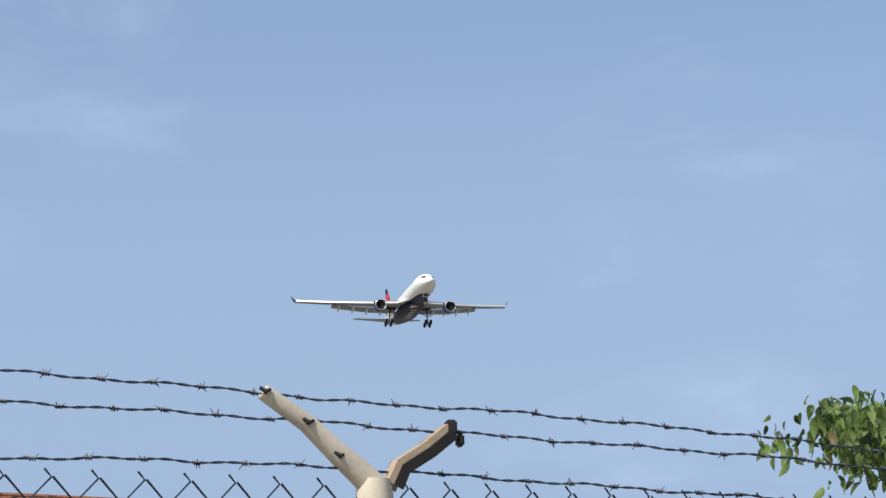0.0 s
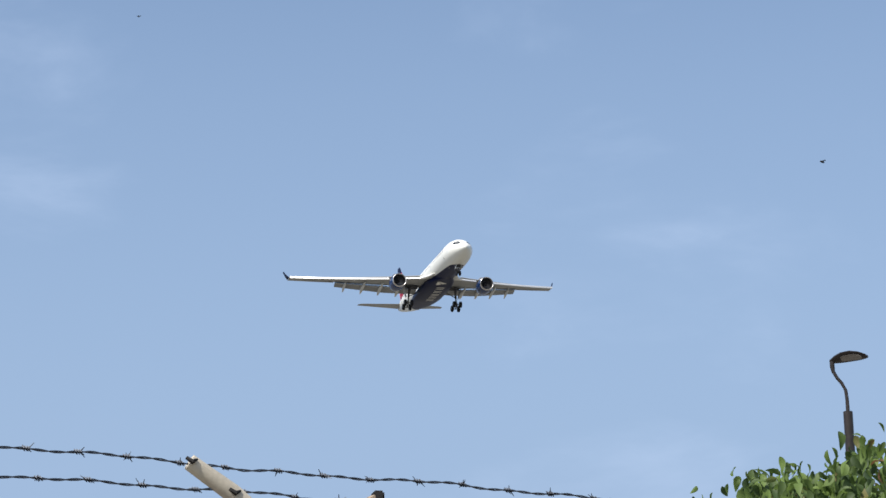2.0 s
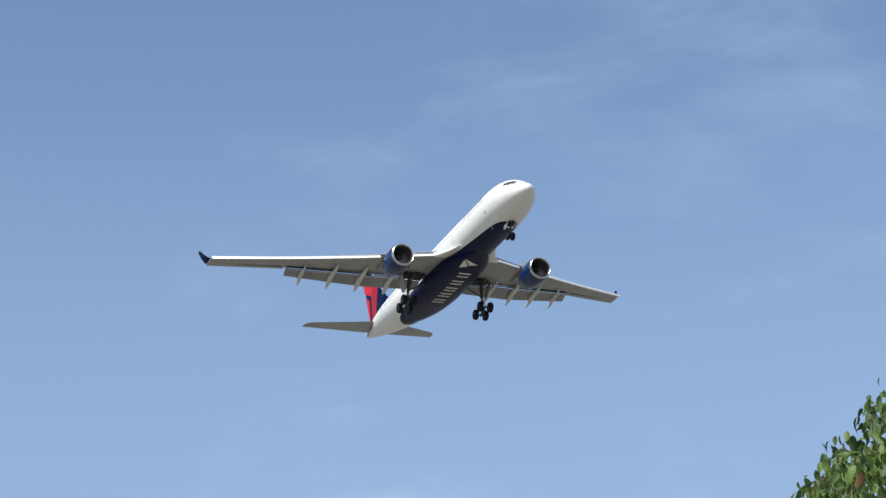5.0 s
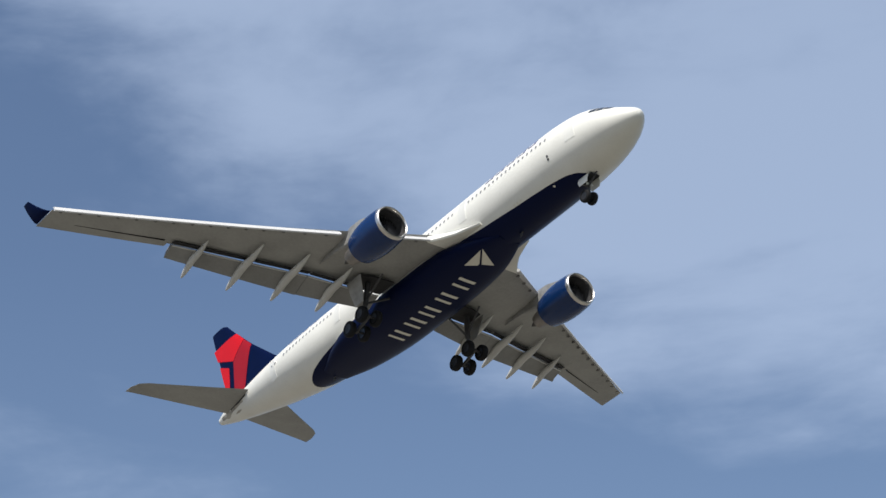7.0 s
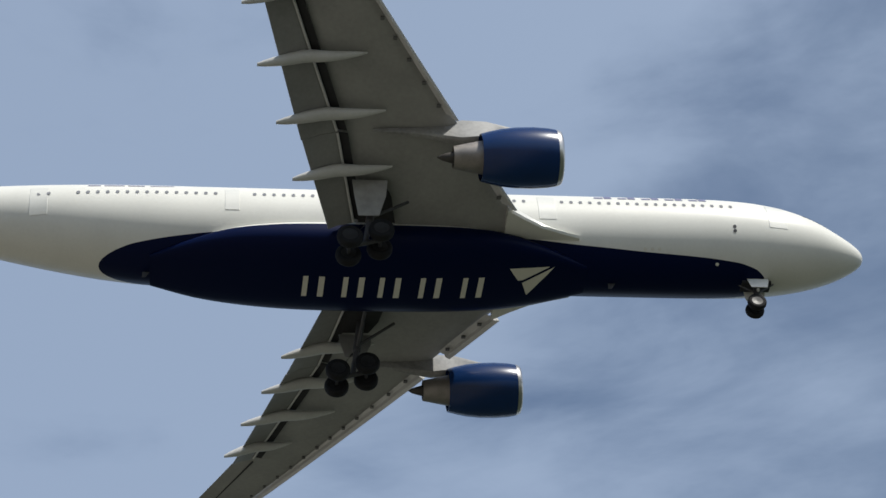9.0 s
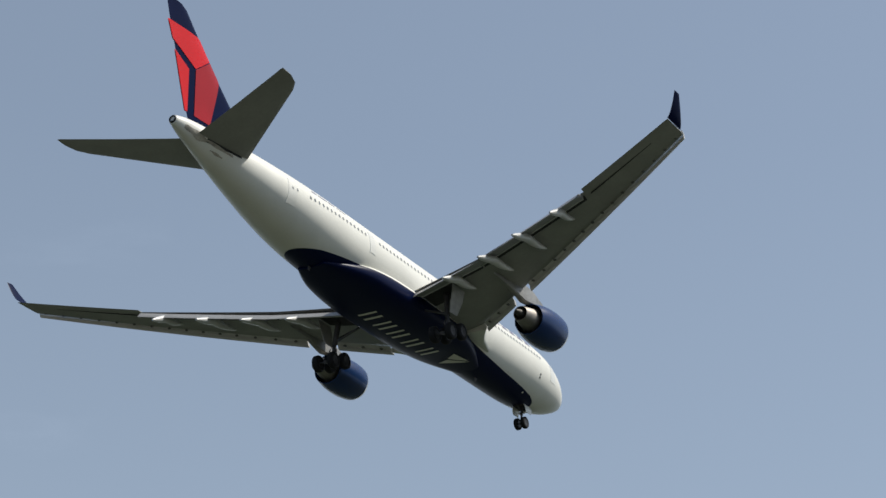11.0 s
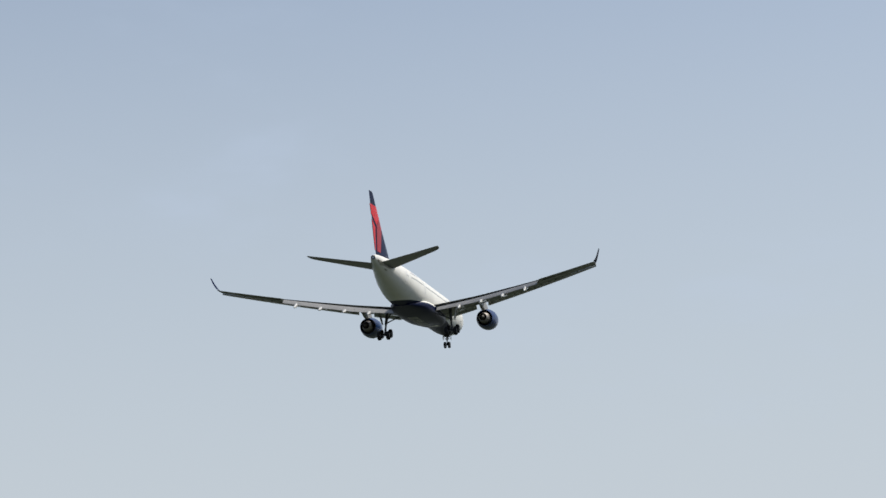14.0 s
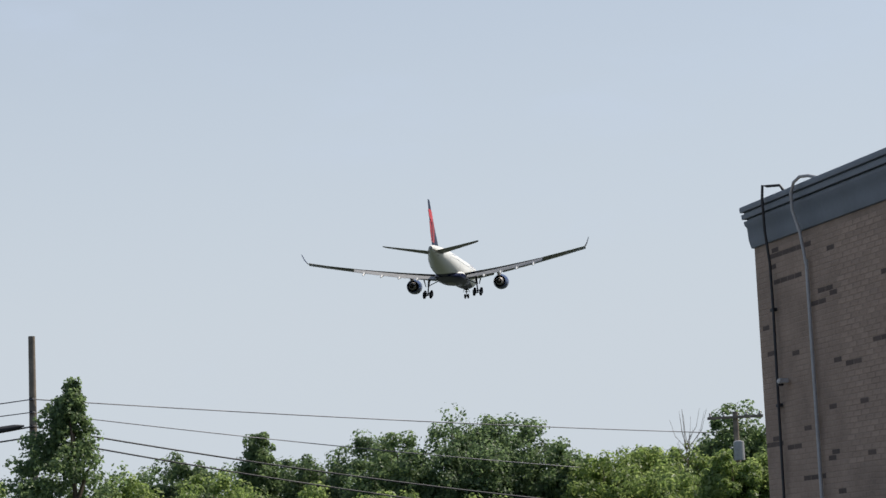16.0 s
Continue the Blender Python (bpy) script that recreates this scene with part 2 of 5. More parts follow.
def loft(bm, rings, cap=True, closed=True):
    vs = [[bm.verts.new(p) for p in r] for r in rings]
    n = len(vs[0])
    for a, b in zip(vs, vs[1:]):
        for i in range(n if closed else n - 1):
            j = (i + 1) % n
            bm.faces.new((a[i], a[j], b[j], b[i]))
    if cap and closed:
        bm.faces.new(vs[0])
        bm.faces.new(vs[-1])
    return bm


def ring(c, u, v, ru, rv, n=12):
    c, u, v = Vector(c), Vector(u), Vector(v)
    return [c + u * (ru * math.cos(2 * math.pi * i / n)) + v * (rv * math.sin(2 * math.pi * i / n)) for i in range(n)]


def tube(bm, points, radii, n=10):
    """A round bar along points."""
    pts = [Vector(p) for p in points]
    if not isinstance(radii, (list, tuple)):
        radii = [radii] * len(pts)
    rings = []
    for i, p in enumerate(pts):
        d = (pts[min(i + 1, len(pts) - 1)] - pts[max(i - 1, 0)]).normalized()
        u = d.cross(Vector((0.13, 0.31, 1.0))).normalized()
        if abs(d.z) > 0.9:
            u = d.cross(Vector((0.1, 1.0, 0.2))).normalized()
        rings.append(ring(p, u, d.cross(u), radii[i], radii[i], n))
    return loft(bm, rings)


def box(bm, lo, hi, bevel=0.0, m=None):
    r = bmesh.ops.create_cube(bm, size=1)
    vs = r["verts"]
    mat4 = Matrix.Translation([(a + b) / 2 for a, b in zip(lo, hi)]) @ Matrix.Diagonal([b - a for a, b in zip(lo, hi)] + [1])
    bmesh.ops.transform(bm, matrix=(m @ mat4) if m else mat4, verts=vs)
    if bevel:
        es = list({e for v in vs for e in v.link_edges})
        bmesh.ops.bevel(bm, geom=es, offset=bevel, segments=2, affect="EDGES")
    return bm


def revolve(bm, profile, centre, axis, n=28, close=False):
    """Spin (along, radius) pairs round an axis."""
    ax = Vector(axis).normalized()
    u = ax.cross(Vector((0.02, 0.3, 1.0))).normalized()
    v = ax.cross(u)
    rings = [ring(Vector(centre) + ax * a, u, v, r, r, n) for a, r in profile]
    if close:
        rings.append(rings[0])
    return loft(bm, rings, cap=False)


def smooth_table(rows, steps):
    """Catmull-Rom through rows of numbers (first column: the parameter)."""
    a = np.array(rows, float)
    out = []
    for i in range(len(a) - 1):
        p0, p1, p2, p3 = a[max(i - 1, 0)], a[i], a[i + 1], a[min(i + 2, len(a) - 1)]
        h = p2[0] - p1[0]
        m1 = (p2 - p0) / max(p2[0] - p0[0], 1e-6) * h
        m2 = (p3 - p1) / max(p3[0] - p1[0], 1e-6) * h
        for k in range(steps):
            t = k / steps
            out.append(p1 * (2 * t**3 - 3 * t**2 + 1) + m1 * (t**3 - 2 * t**2 + t) + p2 * (3 * t**2 - 2 * t**3) + m2 * (t**3 - t**2))
    out.append(a[-1])
    return out


def at(az, el, d):
    """A place d metres off on the plan, at that azimuth (from +y towards +x) and elevation from the eye."""
    az, el = radians(az), radians(el)
    return Vector((d * math.sin(az), d * math.cos(az), EYE[2] + d * math.tan(el)))


# ---- ground ----
def make_ground():
    # unseen: pale gravel tone near, dark woodland beyond, split to set bounce on the airliner
    m = mat("ground_mix", (0.165, 0.152, 0.125), 0.9, 0, 0.45, 0.02, bump=0.3, bump_scale=1.5, fine=0.6)
    nt = m.node_tree
    N, L, b = nt.nodes.new, nt.links.new, nt.nodes["Principled BSDF"]
    src = b.inputs["Base Color"].links[0].from_socket
    co, sep, wob, add, edge, mix = N("ShaderNodeTexCoord"), N("ShaderNodeSeparateXYZ"), N("ShaderNodeTexNoise"), N("ShaderNodeMath"), N("ShaderNodeMapRange"), N("ShaderNodeMix")
    L(co.outputs["Object"], sep.inputs[0])
    L(co.outputs["Object"], wob.inputs["Vector"])
    wob.inputs["Scale"].default_value = 0.03
    add.operation = "MULTIPLY_ADD"
    L(wob.outputs["Fac"], add.inputs[0])
    add.inputs[1].default_value = 30.0
    slant = N("ShaderNodeMath")
    slant.operation = "MULTIPLY_ADD"
    L(sep.outputs["X"], slant.inputs[0])
    slant.inputs[1].default_value = -0.35
    L(sep.outputs["Y"], slant.inputs[2])
    L(slant.outputs[0], add.inputs[2])
    for k, v in (("From Min", 38.0), ("From Max", 55.0)):
        edge.inputs[k].default_value = v
    L(add.outputs[0], edge.inputs["Value"])
    mix.data_type = "RGBA"
    mix.inputs[7].default_value = (0.02, 0.029, 0.015, 1)
    L(edge.outputs[0], mix.inputs[0])
    L(src, mix.inputs[6])
    L(mix.outputs[2], b.inputs["Base Color"])
    bm = bmesh.new()
    bmesh.ops.create_circle(bm, cap_ends=True, segments=96, radius=4200)
    ob = part("ground", bm, m, None)
    tagged(ob, "flat unseen ground, pale gravel tone and dark woodland tone set for bounce light", "ground", kind="structure")


make_ground()


# ---- the airliner: x to starboard, y ahead (28 less the station from the nose), z up from the body's axis ----
def P(x, s, z):
    return Vector((x, 28.0 - s, z))


BODY = smooth_table([  # station, top, bottom, half width
    (0.0, -0.45, -0.65, 0.08), (0.12, -0.2, -0.9, 0.38), (0.5, 0.1, -1.2, 0.78), (1.0, 0.4, -1.46, 1.15), (1.7, 0.8, -1.76, 1.55), (2.6, 1.36, -2.06, 1.95),
    (3.6, 1.88, -2.32, 2.26), (5.0, 2.36, -2.57, 2.54), (6.6, 2.65, -2.72, 2.71), (8.6, 2.79, -2.8, 2.8), (10.8, 2.82, -2.82, 2.82), (14, 2.82, -2.82, 2.82), (26, 2.82, -2.82, 2.82), (37.0, 2.82, -2.82, 2.82),
    (40.0, 2.82, -2.68, 2.8), (43, 2.81, -2.33, 2.68), (46, 2.79, -1.78, 2.4), (49, 2.74, -1.13, 2.0), (52, 2.65, -0.42, 1.52), (55, 2.48, 0.35, 1.0), (57, 2.28, 0.95, 0.62), (58.1, 2.0, 1.32, 0.34)], 5)


def body_at(s):
    a = np.array(BODY)
    return [float(np.interp(s, a[:, 0], a[:, k])) for k in (1, 2, 3)]


def body_side(s, z, out=0.0, side=1):
    """The place on the body's skin at a station and height."""
    top, bot, hw = body_at(s)
    zc, h = (top + bot) / 2, (top - bot) / 2
    c = max(-1.0, min(1.0, (z - zc) / h))
    sx = math.sqrt(max(0.0, 1 - c * c))
    n = Vector((sx / hw, 0, c / h)).normalized()
    p = P(side * hw * sx, s, zc + h * c)
    return p + Vector((side * n.x, 0, n.z)) * out


def make_body(plane):
    bm = bmesh.new()
    n = 56
    rings = []
    for s, top, bot, hw in BODY:
        zc, h = (top + bot) / 2, (top - bot) / 2
        rings.append([P(hw * math.sin(2 * math.pi * i / n), s, zc + h * math.cos(2 * math.pi * i / n)) for i in range(n)])
    loft(bm, rings)
    part("fuselage", bm, M_BODY, plane, "glossy white fuselage with a navy belly")
    # exhaust of the auxiliary power unit in the tail cone
    bm = bmesh.new()
    revolve(bm, [(0.0, 0.3), (0.12, 0.27), (0.12, 0.2), (-0.3, 0.18), (-0.3, 0.001)], P(0, 58.08, 1.66), (0, -1, 0.12), 18)
    part("tail_exhaust", bm, M_DARK, plane, "dark round exhaust in the tail cone")
    # oily streaks below the tailplane and by the exhaust
    for side in (-1, 1):
        for s0, s1, lo0, hi0, lo1, hi1 in ((52.6, 55.6, 0.62, 0.86, 0.98, 1.2), (55.2, 57.3, 0.72, 1.25, 1.15, 1.6), (53.4, 54.6, 0.3, 0.45, 0.5, 0.62)):
            bm = bmesh.new()
            rings = []
            for k in range(9):
                f = k / 8
                lo, hi = lo0 + (lo1 - lo0) * f, hi0 + (hi1 - hi0) * f
                mid, half = (lo + hi) / 2, (hi - lo) / 2 * (0.25 + 0.75 * math.sin(math.pi * (0.1 + 0.8 * f))) * (1 + 0.25 * math.sin(9 * f + s0))
                rings.append([body_side(s0 + (s1 - s0) * f, mid + half * q, 0.012, side) for q in (-1, -0.33, 0.33, 1)])
            loft(bm, rings, closed=False)
            part("stained_panel", bm, M_STAIN, plane, "oil-stained tail panel")
    # wing-to-body fairing
    bm = bmesh.new()
    rings = []
    for s, hw, top, bot in smooth_table([(16.2, 1.1, -2.3, -2.8), (18.5, 2.1, -1.7, -2.9), (20.5, 2.7, -1.2, -3.02), (23, 2.97, -0.8, -3.2), (26, 3.04, -0.7, -3.3), (30.5, 3.04, -0.7, -3.32), (33, 2.98, -0.8, -3.25), (35.5, 2.75, -1.1, -3.08), (37.8, 2.2, -1.7, -2.92), (40.2, 1.2, -2.4, -2.72)], 4):
        zc, h = (top + bot) / 2, (top - bot) / 2
        r = []
        for i in range(40):
            a = 2 * math.pi * i / 40
            c, q = math.cos(a), math.sin(a)
            r.append(P(hw * math.copysign(abs(q) ** 0.75, q), s, zc + h * math.copysign(abs(c) ** 0.75, c)))
        rings.append(r)
    loft(bm, rings)
    part("wing_fairing", bm, M_FAIR, plane, "navy belly fairing with white upper edge")


M_FAIR = livery_mat("fairing_paint", WHITE, NAVY, [(0, -1.55), (20, -1.58), (33, -1.6), (38, -1.85), (60, -1.9)])


def airfoil(n=9):
    """Unit section (along from the leading edge, height), thickness 1."""
    xs = [(1 - math.cos(math.pi * i / n)) / 2 for i in range(n + 1)]
    th = lambda x: 5 * (0.2969 * math.sqrt(x) - 0.126 * x - 0.3516 * x * x + 0.2843 * x**3 - 0.1015 * x**4) * 1.0
    up = [(x, 0.56 * th(x) + 0.02) for x in xs]
    lo = [(x, -0.44 * th(x)) for x in reversed(xs[1:-1])]
    return up + lo


SECTION = airfoil()


def wing_z(x):
    x = abs(x)
    return -1.75 + (x - 2.8) * 0.105 + 0.0013 * (x - 2.8) ** 2


def le(x):
    return 17.58 + 0.630 * x


def fixed_te(x):
    return 28.4 + 0.2 * x if x < 9.3 else 30.26 + (x - 9.3) * 0.327


def surface(bm, stations, side):
    """stations: x, station of leading edge, of trailing edge, height of the lower side, thickness."""
    rings = []
    for x, a, b, z, t in stations:
        r = [P(side * x, a + (b - a) * c, z + t * 0.44 + t * h) for c, h in SECTION]
        rings.append(r if side > 0 else r[::-1])
    return loft(bm, rings)


def slab(bm, rows, side):
    """A tapered curved panel from rows of x and its section [(station, z), ...]."""
    rings = [[P(side * x, s, z) for s, z in sec] for x, sec in rows]
    return loft(bm, rings)


def make_wing(plane, side):
    sname = "starboard" if side > 0 else "port"
    bm = bmesh.new()
    xs = [0.5, 2.8, 5, 7, 9.3, 12, 15, 18, 20.2]
    surface(bm, [(x, le(x) + 0.42, fixed_te(x) + 0.5, wing_z(x), 1.35 - 0.042 * x) for x in xs], side)
    xs = [20.2, 22.5, 25, 27.5, 28.9, 29.3]
    surface(bm, [(x, le(x) + 0.36, 34.8 + (x - 20.2) * 0.47, wing_z(x), (1.35 - 0.042 * x) * (0.8 if x > 29 else 1)) for x in xs], side)
    part("wing", bm, M_WING, plane, "pale grey wing with a stained underside")
    # slats, run out ahead of the leading edge
    for a, b in ((4.5, 8.3), (10.4, 14.645), (14.65, 19.345), (19.35, 24.245), (24.25, 29.25)):
        bm = bmesh.new()
        rows = []
        for k in range(5):
            x = a + (b - a) * k / 4
            s, z, c = le(x), wing_z(x) - 0.16, 0.85 - 0.013 * x
            rows.append((x, [(s + c, z + 0.5), (s + 0.3 * c, z + 0.36), (s + 0.06, z + 0.17), (s, z), (s + 0.1, z - 0.07), (s + 0.45 * c, z + 0.08), (s + 0.45 * c, z + 0.14), (s + 0.5 * c, z + 0.3)]))
        slab(bm, rows, side)
        slat = part("slat", bm, M_SLAT, plane, "pale slat run out along the leading edge")
        for k in range(max(3, round((b - a) / 1.25))):
            x = a + (b - a) * (k + 0.5) / max(3, round((b - a) / 1.25))
            bm = bmesh.new()
            s, z = le(x) + 0.3, wing_z(x)
            c = 0.34 - 0.006 * x
            box(bm, (-0.1, -c * 0.6, -0.012), (0.1, 0.06, 0.1), 0.01, Matrix.Translation(P(side * x, s + 0.3, z + 0.02)))
            part("slat_track", bm, M_TRACK, slat, "dark slat track opening")
    # flaps, lowered
    for a, b, te_a, te_b in ((3.3, 9.37, 30.65, 32.35), (9.4, 19.95, 32.4, 35.2)):
        bm = bmesh.new()
        rows = []
        for k in range(5):
            f = k / 4
            x = a + (b - a) * f
            s0, s1, z = fixed_te(x) + 0.18, te_a + (te_b - te_a) * f, wing_z(x) + 0.02
            d = (s1 - s0) * 0.43
            rows.append((x, [(s0, z - 0.02), (s0 + 0.25, z + 0.14), (s0 + 0.9, z - 0.1), (s1, z - d), (s1 - 0.03, z - d - 0.03), (s0 + 0.9, z - 0.36), (s0 + 0.3, z - 0.2), (s0 + 0.05, z - 0.1)]))
        slab(bm, rows, side)
        flap = part("flap", bm, M_FLAP, plane, "lowered grey landing flap")
        bm = bmesh.new()
        tube(bm, [P(side * x, fixed_te(x) + 0.2, wing_z(x) - 0.08) for x in (a + 0.05, (a + b) / 2, b - 0.05)], 0.07, 8)
        part("leading_lip", bm, M_SLAT, flap, "pale flap leading lip")
    # aileron hinge line, and a black slab painted as cove shade ahead of the flaps
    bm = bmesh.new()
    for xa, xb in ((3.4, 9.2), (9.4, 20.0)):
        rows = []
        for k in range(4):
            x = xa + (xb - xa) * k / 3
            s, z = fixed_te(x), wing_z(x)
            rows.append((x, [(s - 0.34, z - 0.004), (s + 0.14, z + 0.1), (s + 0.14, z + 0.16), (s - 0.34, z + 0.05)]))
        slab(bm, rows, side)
    part("flap_cove_shade", bm, M_DARK, plane, "black slab coloured as shade in the gap ahead of the flaps")
    bm = bmesh.new()
    slab(bm, [(x, [(33.9 + (x - 20.6) * 0.47, wing_z(x) + 0.06), (33.97 + (x - 20.6) * 0.47, wing_z(x) + 0.06), (33.97 + (x - 20.6) * 0.47, wing_z(x) + 0.15), (33.9 + (x - 20.6) * 0.47, wing_z(x) + 0.15)]) for x in (20.6, 24, 28.2)], side)
    part("aileron_gap", bm, M_DARK, plane, "dark aileron hinge gap")
    # flap track fairings
    for x, sf, st, w in ((18.0, 31.6, 35.75, 0.24), (14.35, 29.2, 34.85, 0.29), (10.8, 28.0, 33.75, 0.31), (7.15, 27.4, 32.75, 0.31)):
        bm = bmesh.new()
        rings = []
        for k in range(13):
            f = k / 12
            r = math.sin(math.pi * min(1, f * 0.93 + 0.035)) ** 0.7
            z = wing_z(x) - 0.02 - 0.38 * math.sin(math.pi * min(f * 1.1, 0.5)) - max(0, f - 0.55) * 1.75
            rings.append(ring(P(side * x, sf + (st - sf) * f, z), (1, 0, 0), (0, 0, 1), max(0.02, 1.2 * w * r * (0.7 + 0.5 * f)), max(0.02, 0.36 * r * (0.75 + 0.4 * f)), 14))
        loft(bm, rings)
        part("flap_track_fairing", bm, M_TRACKFAIR, plane, "slender grey flap track fairing")
    # white fillet where the leading edge meets the body
    bm = bmesh.new()
    rings = []
    for st, xo, h in ((16.7, 2.5, 0.05), (17.8, 2.86, 0.16), (18.9, 3.25, 0.3), (19.9, 3.85, 0.42), (20.9, 4.55, 0.5)):
        z = -1.62
        rings.append([P(side * 2.0, st, z - 0.08), P(side * (xo - 0.1), st, z - 0.1), P(side * xo, st, z + 0.02), P(side * (xo - 0.12), st, z + h), P(side * 2.0, st, z + h + 0.15)])
    loft(bm, rings)
    part("root_fillet", bm, M_WHITE, plane, "white wing root fillet")
    # winglet
    bm = bmesh.new()
    st = []
    for f in (0, 0.12, 0.3, 0.65, 1.0):
        x = 29.25 + 0.92 * f**0.8
        z = wing_z(29.25) + 0.2 + 1.72 * f**1.25
        a, b = 36.75 + 2.0 * f, 39.0 + 0.5 * f
        st.append((x, a, b, z))
    rings = []
    for x, a, b, z in st:
        r = [P(side * (x + h * 0.16), a + (b - a) * c, z - h * 0.12) for c, h in SECTION]
        rings.append(r if side > 0 else r[::-1])
    loft(bm, rings)
    part("winglet", bm, M_NAVY, plane, "upturned navy winglet")


def make_engine(plane, side):
    c = P(side * 9.43, 18.76, -2.67)
    aft = (0, -1, -0.03)
    bm = bmesh.new()
    revolve(bm, [(0.28, 1.5), (0.7, 1.57), (1.5, 1.62), (2.4, 1.6), (3.2, 1.51), (3.8, 1.38), (4.25, 1.26), (4.25, 1.21), (3.5, 1.24), (2.9, 1.24)], c, aft, 48)
    cowl = part("engine_cowl", bm, M_COWL, plane, "dark blue engine cowl", 35)
    bm = bmesh.new()
    revolve(bm, [(0.28, 1.502), (0.12, 1.46), (0.03, 1.41), (0.0, 1.36), (0.04, 1.3), (0.16, 1.26), (0.32, 1.24)], c, aft, 48)
    part("intake_lip", bm, M_METAL, cowl, "polished metal intake lip")
    bm = bmesh.new()
    revolve(bm, [(0.32, 1.24), (0.8, 1.24), (1.5, 1.25)], c, aft, 40)
    part("intake_duct", bm, M_GEAR, cowl, "grey intake duct")
    bm = bmesh.new()
    revolve(bm, [(0.75, 0.005), (0.85, 0.12), (1.0, 0.24), (1.25, 0.36)], c, aft, 20)
    part("spinner", bm, M_DARK, cowl, "dark fan spinner")
    bm = bmesh.new()
    ax = Vector(aft).normalized()
    u = ax.cross(Vector((0, 0, 1))).normalized()
    v = ax.cross(u)
    for k in range(26):
        a = 2 * math.pi * k / 26
        e, t = u * math.cos(a) + v * math.sin(a), -u * math.sin(a) + v * math.cos(a)
        q = [bm.verts.new(c + ax * (1.2 + d1) + e * r + t * w) for r, w, d1 in ((0.33, -0.05, -0.08), (0.33, 0.05, 0.1), (1.24, 0.16, 0.04), (1.24, -0.12, -0.06))]
        bm.faces.new(q)
    revolve(bm, [(1.45, 0.2), (1.46, 1.22)], c, aft, 30)
    part("fan", bm, M_FAN, cowl, "grey fan blades")
    bm = bmesh.new()
    revolve(bm, [(2.9, 1.0), (3.6, 0.98), (4.3, 0.88), (5.1, 0.72), (5.7, 0.6), (5.7, 0.55), (5.2, 0.55)], c, aft, 36)
    part("core_nozzle", bm, M_HOT, cowl, "heat-stained metal core nozzle")
    bm = bmesh.new()
    revolve(bm, [(5.2, 0.56), (5.3, 0.34), (5.8, 0.3), (6.3, 0.16), (6.55, 0.01)], c, aft, 24)
    part("exhaust_cone", bm, M_CONE, cowl, "dark metal exhaust cone")
    bm = bmesh.new()
    revolve(bm, [(3.0, 0.98), (3.05, 1.2)], c, aft, 30)
    part("fan_exit", bm, M_DARK, cowl, "dark fan exit")
    # pylon
    bm = bmesh.new()
    zw = wing_z(9.43)
    rings = []
    for s, lo, hi, w in ((19.9, -1.2, -1.1, 0.06), (20.8, -1.3, -0.82, 0.2), (22.6, -1.5, -0.35, 0.3), (23.9, -1.7, -0.3, 0.3), (25.0, -1.5, zw + 0.3, 0.24), (26.2, -1.22, zw + 0.2, 0.18), (27.6, zw - 0.08, zw + 0.15, 0.12), (28.6, zw - 0.03, zw + 0.1, 0.05)):
        x = side * 9.43
        rings.append([P(x - w, s, lo + 0.1), P(x - w * 0.6, s, lo), P(x + w * 0.6, s, lo), P(x + w, s, lo + 0.1), P(x + w, s, hi), P(x - w, s, hi)])
    loft(bm, rings)
    part("engine_pylon", bm, M_PYLON, plane, "grey engine pylon under the wing")


def make_wheel(parent, centre, r, w):
    bm = bmesh.new()
    pr = [(-w / 2, 0.6 * r), (-w / 2, 0.84 * r), (-w * 0.42, 0.94 * r), (-w * 0.22, 0.995 * r), (0, r), (w * 0.22, 0.995 * r), (w * 0.42, 0.94 * r), (w / 2, 0.84 * r), (w / 2, 0.6 * r)]
    revolve(bm, pr, centre, (1, 0, 0), 26, close=True)
    wh = part("tyre", bm, M_TYRE, parent, "black rubber tyre")
    bm = bmesh.new()
    revolve(bm, [(-w * 0.36, 0.02), (-w * 0.4, 0.3 * r), (-w * 0.44, 0.6 * r), (w * 0.44, 0.6 * r), (w * 0.4, 0.3 * r), (w * 0.36, 0.02)], centre, (1, 0, 0), 18)
    part("rim", bm, M_RIM, wh, "pale metal rim")


